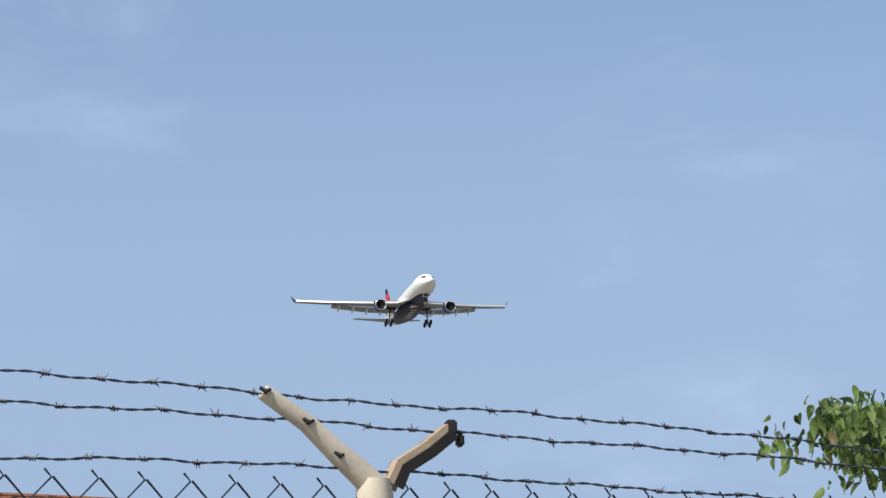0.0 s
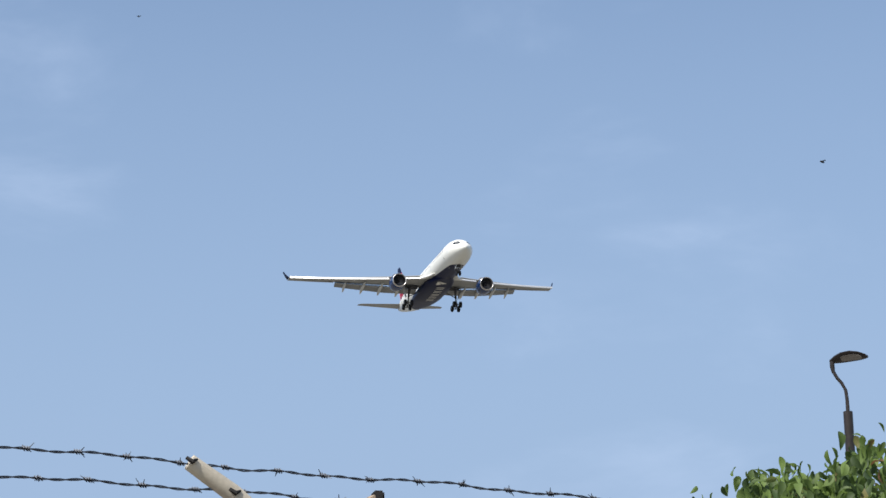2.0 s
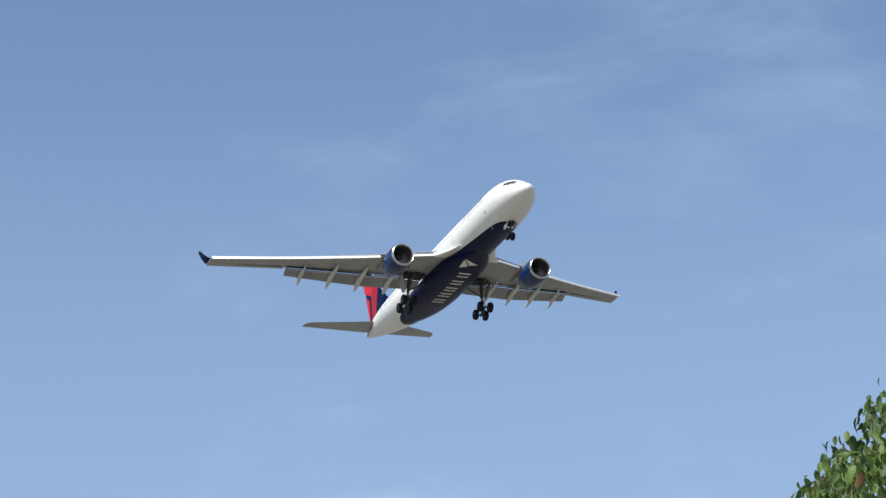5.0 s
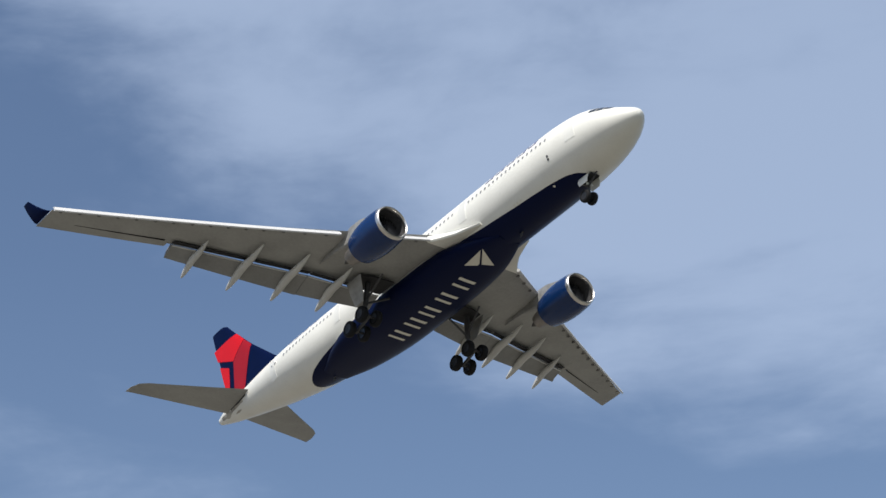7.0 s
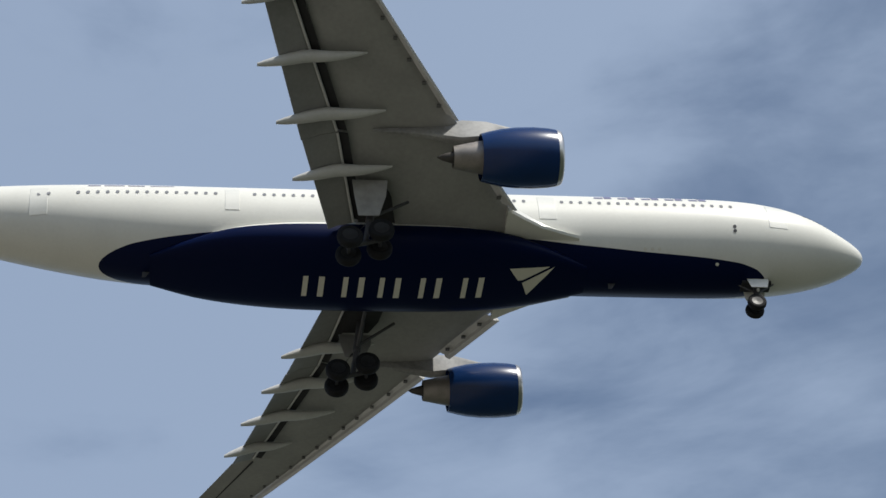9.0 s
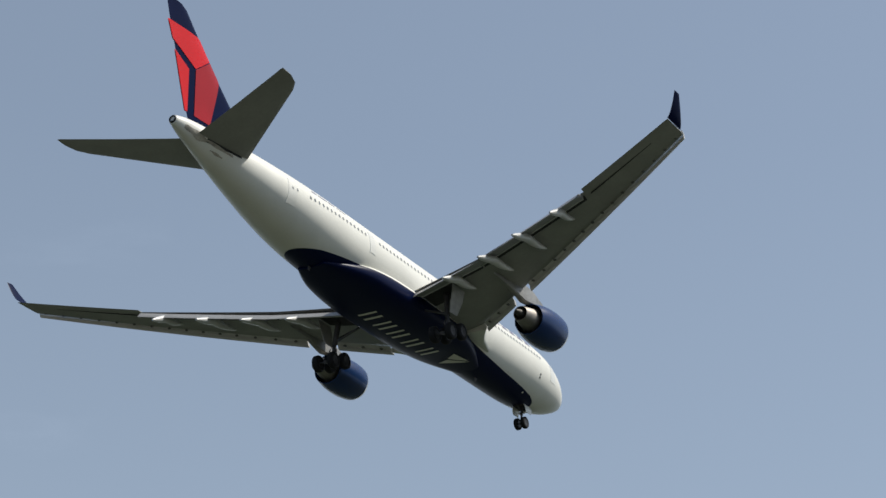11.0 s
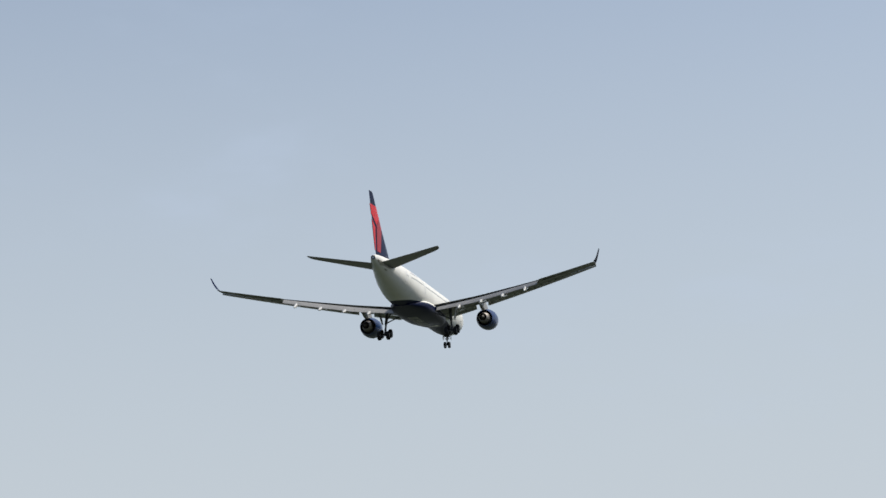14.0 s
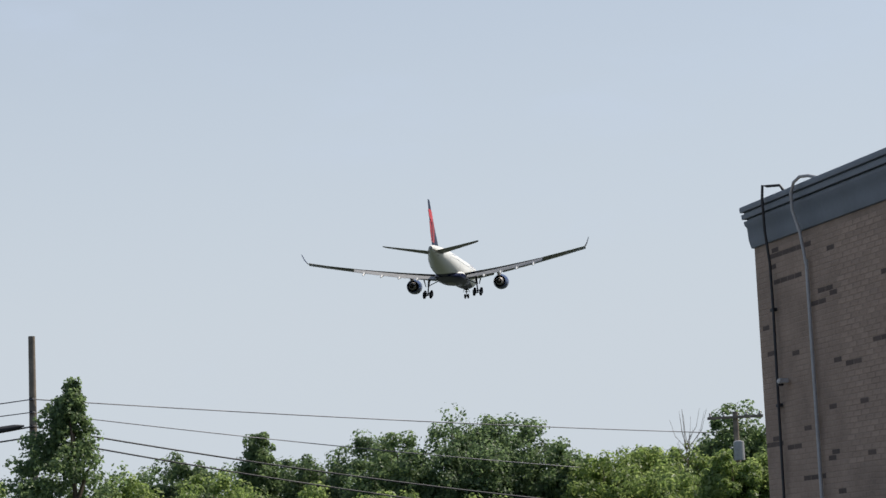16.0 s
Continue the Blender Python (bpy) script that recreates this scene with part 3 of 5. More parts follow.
def make_main_gear(plane, side):
    top, foot = P(side * 5.0, 28.3, -1.6), P(side * 5.34, 28.85, -5.25)
    bm = bmesh.new()
    tube(bm, [top, top.lerp(foot, 0.55), top.lerp(foot, 0.56), foot], [0.24, 0.22, 0.15, 0.15], 14)
    leg = part("main_gear_leg", bm, M_GEAR, plane, "grey main landing gear leg")
    f, a = P(side * 5.34, 28.05, -4.98), P(side * 5.34, 29.72, -5.5)
    bm = bmesh.new()
    tube(bm, [f + Vector((0, 0.15, 0.05)), foot, a + Vector((0, -0.15, -0.04))], 0.14, 10)
    for q in (f, a):
        tube(bm, [q - Vector((0.75, 0, 0)), q + Vector((0.75, 0, 0))], 0.09, 10)
    part("bogie_beam", bm, M_GEAR, leg, "tilted bogie beam with axles")
    bm = bmesh.new()
    tube(bm, [top.lerp(foot, 0.5), P(side * 2.9, 28.2, -2.4)], 0.1, 8)
    tube(bm, [top.lerp(foot, 0.45), P(side * 4.9, 26.4, -1.7)], 0.09, 8)
    part("side_brace", bm, M_GEAR, leg)
    bm = bmesh.new()
    tube(bm, [top.lerp(foot, 0.6) + Vector((0, -0.2, 0)), top.lerp(foot, 0.78) + Vector((0, -0.55, 0)), foot + Vector((0, -0.15, 0.1))], 0.06, 8)
    tube(bm, [top.lerp(foot, 0.62) + Vector((0, 0.25, 0)), f + Vector((0, 0, 0.2))], 0.06, 8)
    part("torque_link", bm, M_GEAR, leg)
    bm = bmesh.new()
    x = side * 5.85
    rings = [[P(x + side * d, s0, z), P(x + side * (d + 0.05), s0, z), P(x + side * (d + 0.05), s1, z), P(x + side * d, s1, z)] for d, s0, s1, z in ((0.35, 27.6, 29.5, -1.45), (0.15, 27.7, 29.4, -2.4), (-0.15, 28.1, 29.2, -3.6))]
    loft(bm, rings)
    part("gear_door", bm, M_STRUTDOOR, leg, "grey gear leg door")
    for q in (f, a):
        for d in (-0.7, 0.7):
            make_wheel(leg, q + Vector((d, 0, 0)), 0.69, 0.5)
    # solid black slab on the wing, painting in the shade of the bay
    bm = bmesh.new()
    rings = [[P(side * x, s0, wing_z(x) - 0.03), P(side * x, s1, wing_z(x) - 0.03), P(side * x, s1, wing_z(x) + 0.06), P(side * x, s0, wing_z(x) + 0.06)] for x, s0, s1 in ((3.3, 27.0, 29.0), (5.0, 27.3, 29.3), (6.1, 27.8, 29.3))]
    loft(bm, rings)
    part("wheel_bay_shade", bm, M_DARK, plane, "black slab coloured as the shade of the open wheel bay")


def make_nose_gear(plane):
    bm = bmesh.new()
    foot = P(0, 6.72, -4.3)
    tube(bm, [P(0, 6.5, -2.5), P(0, 6.6, -3.5), P(0, 6.6, -3.52), foot], [0.13, 0.13, 0.09, 0.09], 12)
    tube(bm, [foot - Vector((0.4, 0, 0)), foot + Vector((0.4, 0, 0))], 0.07, 10)
    leg = part("nose_gear_leg", bm, M_GEAR, plane, "grey nose landing gear leg")
    bm = bmesh.new()
    tube(bm, [P(0, 6.6, -3.4), P(0, 5.5, -2.6)], 0.07, 8)
    tube(bm, [P(0, 6.55, -3.3), P(0, 7.5, -2.7)], 0.05, 8)
    part("drag_brace", bm, M_GEAR, leg)
    for d in (-0.34, 0.34):
        make_wheel(leg, foot + Vector((d, 0, 0)), 0.53, 0.36)
    for side in (-1, 1):
        bm = bmesh.new()
        rings = [[P(side * x, s0, z), P(side * (x + 0.04), s0, z), P(side * (x + 0.04), s1, z), P(side * x, s1, z)] for x, s0, s1, z in ((0.5, 5.9, 7.1, -2.72), (0.62, 5.95, 7.05, -3.1), (0.6, 6.05, 6.95, -3.42))]
        loft(bm, rings)
        part("nose_gear_door", bm, M_WHITE, leg, "small white nose gear door")
        bm = bmesh.new()
        revolve(bm, [(0.0, 0.1), (0.06, 0.12), (0.14, 0.06), (0.15, 0.005)], P(side * 0.22, 6.42, -3.25), (0, -1, 0), 14)
        revolve(bm, [(0.0, 0.1), (0.0, 0.005)], P(side * 0.22, 6.42, -3.25), (0, -1, 0), 14)
        part("taxi_light", bm, M_LIGHT, leg, "round taxi light")
    # black block whose colour stands for shade inside the nose bay
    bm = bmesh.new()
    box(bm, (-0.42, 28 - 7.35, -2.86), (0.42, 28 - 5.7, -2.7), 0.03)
    part("nose_wheel_bay_shade", bm, M_DARK, plane, "black slab coloured as the shade of the open nose wheel bay")


def make_tail(plane):
    bm = bmesh.new()
    rows = [(2.2, 46.6, 56.3), (2.9, 47.9, 56.55), (3.9, 48.95, 56.9), (7.0, 52.6, 57.95), (10.0, 55.75, 58.95), (11.1, 56.8, 59.25), (11.35, 57.35, 59.3)]
    rings = []
    for z, a, b in rows:
        t = 0.8 - 0.05 * (z - 2)
        rings.append([P(h * t * 1.05, a + (b - a) * c, z) for c, h in SECTION])
    loft(bm, rings)
    fin = part("fin", bm, M_FIN, plane, "tall navy tail fin")
    # emblem of plain red shapes on both sides
    shapes = ((M_RED, [(59.05, 9.45), (55.2, 9.5), (53.95, 8.25), (55.75, 6.8), (58.45, 8.1)]), (M_CRIMSON, [(53.9, 8.2), (52.8, 7.15), (53.9, 3.0), (55.72, 3.0), (55.72, 6.75)]), (M_RED, [(58.15, 7.35), (56.5, 6.45), (56.5, 3.0), (56.8, 3.0)]))
    for mt, poly in shapes:
        for side in (-1, 1):
            bm = bmesh.new()
            vs = [bm.verts.new(P(0, s, z)) for s, z in poly]
            f = bm.faces.new(vs)
            for k in range(14):
                zc = 3.2 + 0.45 * k
                bmesh.ops.bisect_plane(bm, geom=bm.verts[:] + bm.edges[:] + bm.faces[:], plane_co=(0, 0, zc), plane_no=(0, 0, 1))
            for k in range(14):
                bmesh.ops.bisect_plane(bm, geom=bm.verts[:] + bm.edges[:] + bm.faces[:], plane_co=(0, 28 - 52.5 - 0.5 * k, 0), plane_no=(0, 1, 0))
            for v in bm.verts:
                s, z = 28 - v.co.y, v.co.z
                zz = [r[0] for r in rows]
                a, b = float(np.interp(z, zz, [r[1] for r in rows])), float(np.interp(z, zz, [r[2] for r in rows]))
                c = min(0.995, max(0.005, (s - a) / (b - a)))
                t = (0.8 - 0.05 * (z - 2)) * 1.05
                up = [(x, h) for x, h in SECTION[:10]]
                lo = [SECTION[0]] + SECTION[:9:-1] + [SECTION[9]]
                tab = up if side > 0 else lo
                v.co.x = float(np.interp(c, [q[0] for q in tab], [q[1] for q in tab])) * t + side * 0.035
            part("fin_emblem", bm, mt, fin, "plain red emblem shape")
    for side in (-1, 1):
        bm = bmesh.new()
        surface(bm, [(0.6, 50.4, 56.0, 0.95, 0.42), (1.6, 51.15, 56.3, 1.1, 0.4), (5, 53.55, 57.35, 1.65, 0.3), (8.8, 56.2, 58.55, 2.28, 0.2), (9.4, 56.85, 58.75, 2.4, 0.14), (9.68, 57.8, 58.82, 2.45, 0.08)], side)
        for v in bm.verts:  # trimmed, leading edge down
            v.co.z += 0.055 * (28 - v.co.y - 53.4 - 0.55 * abs(v.co.x))
        stab = part("tailplane", bm, M_WING, plane, "grey tailplane")
        bm = bmesh.new()
        rings = [[body_side(s, z, 0.012, side) for z in (0.9, 1.1, 1.3, 1.5)] for s in (51.8, 53, 54.2, 55.2)]
        loft(bm, rings, closed=False)
        part("tailplane_cutout", bm, M_DARK, stab, "dark tailplane slot in the body")


M_FIN = M_NAVY


def make_openings(plane):
    # cabin windows: one small oval pane each
    bm = bmesh.new()
    ringv = [bm.verts.new((0.0, 0.1 * math.copysign(abs(math.cos(a)) ** 0.7, math.cos(a)), 0.145 * math.copysign(abs(math.sin(a)) ** 0.7, math.sin(a)))) for a in [2 * math.pi * k / 12 for k in range(12)]]
    bm.faces.new(ringv)
    shared = part("cabin_window", bm, M_CABIN, plane)
    me = shared.data
    first = True
    for side in (-1, 1):
        s = 7.4
        while s < 46.2:
            s += 0.533
            if any(abs(s - d) < 0.75 for d in (18.4, 35.8, 45.0)):
                continue
            ob = shared if first else new("cabin_window", me)
            first = False
            ob.parent = plane
            z = 0.78
            p = body_side(s, z, 0.02, side)
            ob.matrix_local = Matrix.Translation(p) @ Matrix.Rotation(-side * math.atan2(z, 2.7), 4, "Y")
    # doors: panels standing a little proud
    for side in (-1, 1):
        for s, w, zl, zh in ((5.35, 1.07, -0.65, 1.3), (18.4, 1.0, -0.6, 1.3), (35.8, 0.8, -0.5, 1.3), (46.3, 1.0, -0.55, 1.35)):
            bm = bmesh.new()
            rings = []
            for k in range(7):
                z = zl + (zh - zl) * k / 6
                rings.append([body_side(s + q * w, z, o, side) for q, o in ((-0.5, 0.0), (-0.48, 0.022), (0.48, 0.022), (0.5, 0.0))])
            loft(bm, rings, closed=False)
            part("cabin_door", bm, M_WHITE, plane, "white cabin door")
    # cockpit panes
    for side in (-1, 1):
        for s0, s1, z00, z01, z10, z11 in ((1.85, 2.4, 0.5, 0.85, 0.58, 1.15), (2.47, 3.0, 0.6, 1.2, 0.68, 1.35), (3.07, 3.6, 0.74, 1.32, 0.85, 1.25)):
            bm = bmesh.new()
            rings = []
            for k in range(5):
                f = k / 4
                s = s0 + (s1 - s0) * f
                a, b = z00 + (z10 - z00) * f, z01 + (z11 - z01) * f
                top = body_at(s)[0] - 0.12
                rings.append([body_side(s, min(a + (b - a) * g, top), 0.015, side) for g in (0, 0.33, 0.66, 1)])
            loft(bm, rings, closed=False)
            part("cockpit_window", bm, M_GLASS, plane, "dark cockpit pane")
    # writing too small to read: plain bars above the windows
    for side in (-1, 1):
        for s0, s1, z0, z1 in ((40.6, 41.5, 1.5, 1.66), (41.7, 42.8, 1.5, 1.66), (43.0, 43.7, 1.5, 1.66), (39.0, 40.3, 1.52, 1.64)):
            bm = bmesh.new()
            loft(bm, [[body_side(s, z, 0.012, side) for z in (z0, z1)] for s in (s0, s1)], closed=False)
            part("marking_bar", bm, M_TITLE, plane, "plain blue-grey bar")
        for k in range(5):
            s0 = 9.2 + 1.35 * k
            bm = bmesh.new()
            loft(bm, [[body_side(s, z, 0.012, side) for z in (1.35, 1.7, 2.0, 2.2)] for s in (s0, s0 + 0.42)], closed=False)
            loft(bm, [[body_side(s, z, 0.012, side) for z in (1.35, 1.5, 1.6)] for s in (s0 + 0.5, s0 + 1.0)], closed=False)
            part("title_bar", bm, M_TITLE, plane, "plain blue-grey bar")
    # small ports and lights on the belly and side
    for x, s, z in ((1, 7.9, -1.0), (1, 7.9, -0.75), (1, 12.2, -2.0), (1, 12.6, -2.0), (1, 13.0, -2.0), (1, 8.9, -2.45)):
        bm = bmesh.new()
        c = body_side(s, z, 0.0, x)
        nrm = Vector((c.x, 0, c.z)).normalized()
        revolve(bm, [(0.0, 0.1), (0.02, 0.1), (0.02, 0.002)], c, nrm, 12)
        part("body_port", bm, M_GEAR if z > -1.9 else M_LETTER, plane, "small round port")
    # blade aerials
    for s, z in ((11.5, 2.8), (22.5, 2.8), (14.5, -2.82), (40.2, -2.7)):
        bm = bmesh.new()
        sg = 1 if z > 0 else -1
        loft(bm, [[P(-0.02, s, z), P(0.02, s, z), P(0.02, s + 0.4, z), P(-0.02, s + 0.4, z)], [P(-0.01, s + 0.22, z + sg * 0.38), P(0.01, s + 0.22, z + sg * 0.38), P(0.01, s + 0.42, z + sg * 0.38), P(-0.01, s + 0.42, z + sg * 0.38)]])
        part("blade_aerial", bm, M_WHITE if z > 0 else M_GEAR, plane)


def belly_plate(plane, poly, name, label):
    """A painted plain shape on the underside of the fairing; poly: (x, station)."""
    bm = bmesh.new()
    f = bm.faces.new([bm.verts.new((x, 28 - s, -3.4)) for x, s in poly])
    for k in range(9):
        bmesh.ops.bisect_plane(bm, geom=bm.verts[:] + bm.edges[:] + bm.faces[:], plane_co=(-1.6 + 0.4 * k, 0, 0), plane_no=(1, 0, 0))
    for v in bm.verts:
        s = 28 - v.co.y
        hw = float(np.interp(s, [18.5, 20.5, 23, 26, 33], [2.1, 2.7, 2.97, 3.04, 2.98]))
        top = float(np.interp(s, [18.5, 20.5, 23, 26, 30.5, 33], [-1.7, -1.2, -0.8, -0.7, -0.7, -0.8]))
        bot = float(np.interp(s, [18.5, 20.5, 23, 26, 30.5, 33], [-2.9, -3.02, -3.2, -3.3, -3.32, -3.25]))
        zc, h = (top + bot) / 2, (top - bot) / 2
        q = abs(v.co.x) / hw
        c = (max(0.0, 1 - q ** (2 / 0.75))) ** (0.75 / 2)
        body_bot = -math.sqrt(2.82**2 - v.co.x**2)
        v.co.z = min(zc - h * c, body_bot) - 0.03
    part(name, bm, M_LETTER, plane, label, 60)


def make_markings(plane):
    # emblem in two pieces with a dark split, then plain bars where a word stands
    belly_plate(plane, [(1.3, 18.05), (0.1, 19.75), (-0.92, 19.4)], "belly_emblem", "cream triangle shape")
    belly_plate(plane, [(1.3, 18.3), (1.22, 20.55), (0.3, 20.0), (0.32, 19.75)], "belly_emblem", "cream triangle shape")
    for s in (22.5, 24.85, 27.1, 29.1, 31.3):
        belly_plate(plane, [(0.62, s - 0.62), (0.62, s - 0.3), (-1.02, s - 0.24), (-1.02, s - 0.56)], "belly_bar", "plain cream bar")
        belly_plate(plane, [(0.62, s + 0.28), (0.62, s + 0.56), (-1.02, s + 0.62), (-1.02, s + 0.34)], "belly_bar", "plain cream bar")


def make_airliner():
    plane = new("airliner")
    plane.empty_display_size = 3
    tagged(plane, "white twin-engine airliner with navy belly, red tail and lowered gear", "airplane")
    make_body(plane)
    for side in (1, -1):
        make_wing(plane, side)
        make_engine(plane, side)
        make_main_gear(plane, side)
    make_nose_gear(plane)
    make_tail(plane)
    make_openings(plane)
    make_markings(plane)
    return plane


airliner = make_airliner()


# ---- the chain-link fence with barbed wire ----
FENCE_AZ, FENCE_P = 166.3, 3.45
FN = Vector((math.sin(radians(FENCE_AZ)), math.cos(radians(FENCE_AZ)), 0))
FU = Vector((FN.y, -FN.x, 0)) * -1  # along the fence


def fence_at(az, el):
    return at(az, el, FENCE_P / math.cos(radians(az - FENCE_AZ)))


def fence_uz(u, z, out=0.0):
    return FN * (FENCE_P + out) + FU * u + Vector((0, 0, z))


M_GALV = mat("galvanised_wire", (0.05, 0.058, 0.074), 0.5, 0.5, 0.35, 30)
M_ARM = mat("weathered_cream_steel", (0.50, 0.44, 0.34), 0.5, 0.0, 0.22, 14, bump=0.08, bump_scale=120)
M_ARM2 = mat("rust_stained_steel", (0.33, 0.25, 0.17), 0.6, 0.0, 0.35, 16, bump=0.1, bump_scale=120)
M_RUST = mat("rusty_steel", (0.20, 0.075, 0.035), 0.8, 0.1, 0.45, 22, bump=0.4, bump_scale=220)
# dark rusted clips, and the shade painted inside the open channel
M_ARMDARK = mat("dark_rust_and_channel_shade", (0.014, 0.012, 0.011), 0.7, 0.2, 0.4, 25)


def barbed_wire(parent, us, zs, rng):
    bm = bmesh.new()
    u0, u1 = us[0], us[-1]
    n = int((u1 - u0) / 0.009)
    wob = lambda u: 0.0016 * math.sin(u * 23 + zs[0] * 40) - 0.003 + 0.0012 * math.sin(u * 61 + 1.3)
    path = []
    for k in range(n + 1):
        u = u0 + (u1 - u0) * k / n
        path.append((u, float(np.interp(u, us, zs)) + wob(u)))
    for ph in (0, math.pi):
        rings = []
        for u, z in path:
            a = u / 0.055 * 2 * math.pi + ph
            c = fence_uz(u, z + 0.0013 * math.sin(a), 0.0013 * math.cos(a))
            rings.append(ring(c, FN, (0, 0, 1), 0.0012, 0.0012, 5))
        loft(bm, rings)
    u = u0 + rng.uniform(0.02, 0.08)
    while u < u1:
        z = float(np.interp(u, us, zs)) + wob(u)
        for w in (-0.004, 0, 0.004):
            tube(bm, [fence_uz(u + w + 0.002 * math.sin(a), z + 0.0036 * math.sin(a), 0.0036 * math.cos(a)) for a in (0, 1.57, 3.14, 4.7, 6.28)], 0.0011, 4)
        for k in range(4):
            a = rng.uniform(0, 6.28)
            l = rng.uniform(0.005, 0.011)
            d = rng.uniform(-0.012, 0.012)
            tube(bm, [fence_uz(u + d * 0.3, z, 0), fence_uz(u + d, z + l * math.sin(a), l * math.cos(a))], [0.0012, 0.0005], 4)
        u += rng.uniform(0.074, 0.09)
    part("barbed_wire", bm, M_GALV, parent, "twisted galvanised barbed wire", 60)


def make_fence():
    rng = random.Random(5)
    fence = new("chain_link_fence")
    fence.location = fence_at(-172.0, 0).xy.to_3d()
    tagged(fence, "grey chain-link fence topped with three strands of barbed wire", "fence")
    holder = fence.location.copy()
    kids_before = set(scene.collection.objects)
    u_of = lambda az: (fence_at(az, 0) - FN * FENCE_P).dot(FU)
    ua, ub = sorted((u_of(-190), u_of(-148)))
    order = lambda pts: [list(x) for x in zip(*sorted((u_of(a), z) for a, z in pts))]
    for pts in ([(-190, 2.212), (-180.34, 2.199), (-174.69, 2.187), (-173.4, 2.179), (-168.5, 2.174), (-162.83, 2.154), (-148, 2.06)], [(-190, 2.165), (-180.32, 2.153), (-173.55, 2.145), (-172, 2.14), (-162.58, 2.119), (-148, 2.04)], [(-190, 2.07), (-181.07, 2.069), (-177, 2.075), (-172.52, 2.072), (-163.9, 2.051), (-148, 2.0)]):
        barbed_wire(fence, *order(pts), rng)
    # top rail and woven fabric
    bm = bmesh.new()
    tube(bm, [fence_uz(u_of(a), 1.985 - 0.0011 * (a + 172), 0.03) for a in np.linspace(-190, -148, 9)], 0.023, 14)
    part("top_rail", bm, M_RUST, fence, "rust-brown top rail")
    bm = bmesh.new()
    u = ua
    while u < ub:
        pts = []
        for k in range(18):
            z = 2.04 - 0.0365 * k
            pts.append(fence_uz(u + (0.036 if k % 2 else 0.0), z, 0.004 * (-1) ** k))
        pts.insert(0, fence_uz(u + 0.012, 2.052, 0))
        tube(bm, pts, 0.0019, 4)
        pts = [fence_uz(u - (0.036 if k % 2 else 0.0), 2.04 - 0.0365 * k, 0.004 * (-1) ** (k + 1)) for k in range(18)]
        tube(bm, pts, 0.0019, 4)
        u += 0.0725
    ob = part("wire_fabric", bm, M_GALV, fence, "woven diamond wire fabric", 60)
    ob["kind"] = "stuff"
    # lower fabric, out of sight: a coarser run of the same wires down to the ground
    bm = bmesh.new()
    u = ua
    while u < ub:
        for sg in (1, -1):
            tube(bm, [fence_uz(u + sg * (0.036 if k % 2 else 0.0), 1.43 - 0.0365 * k, 0) for k in range(39)], 0.0019, 3)
        u += 0.0725
    ob = part("lower_fabric", bm, M_GALV, fence, "woven diamond wire fabric", 60)
    ob["kind"] = "stuff"
    # posts with forked arms
    for az0 in (-172.0,):
        top = fence_at(az0, 6.6)
        bm = bmesh.new()
        tube(bm, [Vector((top.x, top.y, 0)), top, fence_at(-172.0, 6.95)], [0.03, 0.03, 0.026], 16)
        part("post", bm, M_ARM, fence, "weathered cream steel post")
        bm = bmesh.new()
        ps = [fence_at(-171.95, 6.7), fence_at(-172.38, 7.15), fence_at(-172.9, 7.6), fence_at(-173.66, 8.34), fence_at(-174.72, 9.1)]
        rings = []
        for k, p in enumerate(ps):
            d = (ps[min(k + 1, 4)] - ps[max(k - 1, 0)]).normalized()
            v = d.cross(FN).normalized()
            w = (0.023, 0.022, 0.0185, 0.0155, 0.0135)[k]
            rings.append([p + v * w * c + FN * w * 0.8 * s for c, s in [(math.cos(2 * math.pi * j / 14), math.sin(2 * math.pi * j / 14)) for j in range(14)]])
        loft(bm, rings)
        arm = part("arm", bm, M_ARM, fence, "weathered cream steel arm", 55)
        for p in (ps[4], ps[3], ps[2] + Vector((0, 0, -0.005))):
            bm = bmesh.new()
            q = p - FN * 0.015
            tube(bm, [q - FU * 0.009 + Vector((0, 0, 0.003)) + FN * 0.004, q - Vector((0, 0, 0.002)), q + FU * 0.009 + Vector((0, 0, 0.005)) + FN * 0.004], [0.002, 0.0042, 0.003], 8)
            part("wire_clip", bm, M_ARMDARK, arm, "dark rusted wire clip")
        # second arm: an open channel seen from below
        bm = bmesh.new()
        ps = [fence_at(-171.55, 6.75), fence_at(-171.35, 7.2), fence_at(-170.7, 7.6), fence_at(-170.14, 8.04)]
        rings = []
        for k, p in enumerate(ps):
            d = (ps[min(k + 1, 3)] - ps[max(k - 1, 0)]).normalized()
            v = d.cross(FN).normalized()
            if v.z < 0:
                v = -v
            w = 0.0165
            rings.append([p + v * a * w - FN * b * w for a, b in ((1, -1), (1.05, 0), (1, 1), (-0.7, 1.1), (-0.75, 0.9), (0.8, 0.8), (0.85, 0), (0.8, -0.8), (-0.75, -0.9), (-0.7, -1.1))])
        loft(bm, rings)
        arm = part("arm", bm, M_ARM2, fence, "open rust-stained steel channel arm", 50)
        # near-black plate across the channel paints in its inner shade
        bm = bmesh.new()
        rings = []
        for k, p in enumerate(ps):
            d = (ps[min(k + 1, 3)] - ps[max(k - 1, 0)]).normalized()
            v = d.cross(FN).normalized()
            if v.z < 0:
                v = -v
            rings.append([p + v * a * 0.0165 - FN * b * 0.0165 for a, b in ((-0.74, 1.14), (0.35, 1.14), (0.35, 1.08), (-0.74, 1.05))])
        loft(bm, rings)
        e = ps[-1] - FN * 0.005
        box(bm, (-0.009, -0.014, -0.008), (0.009, 0.014, 0.016), 0.003, Matrix.Translation(e + Vector((0, 0, 0.004))))
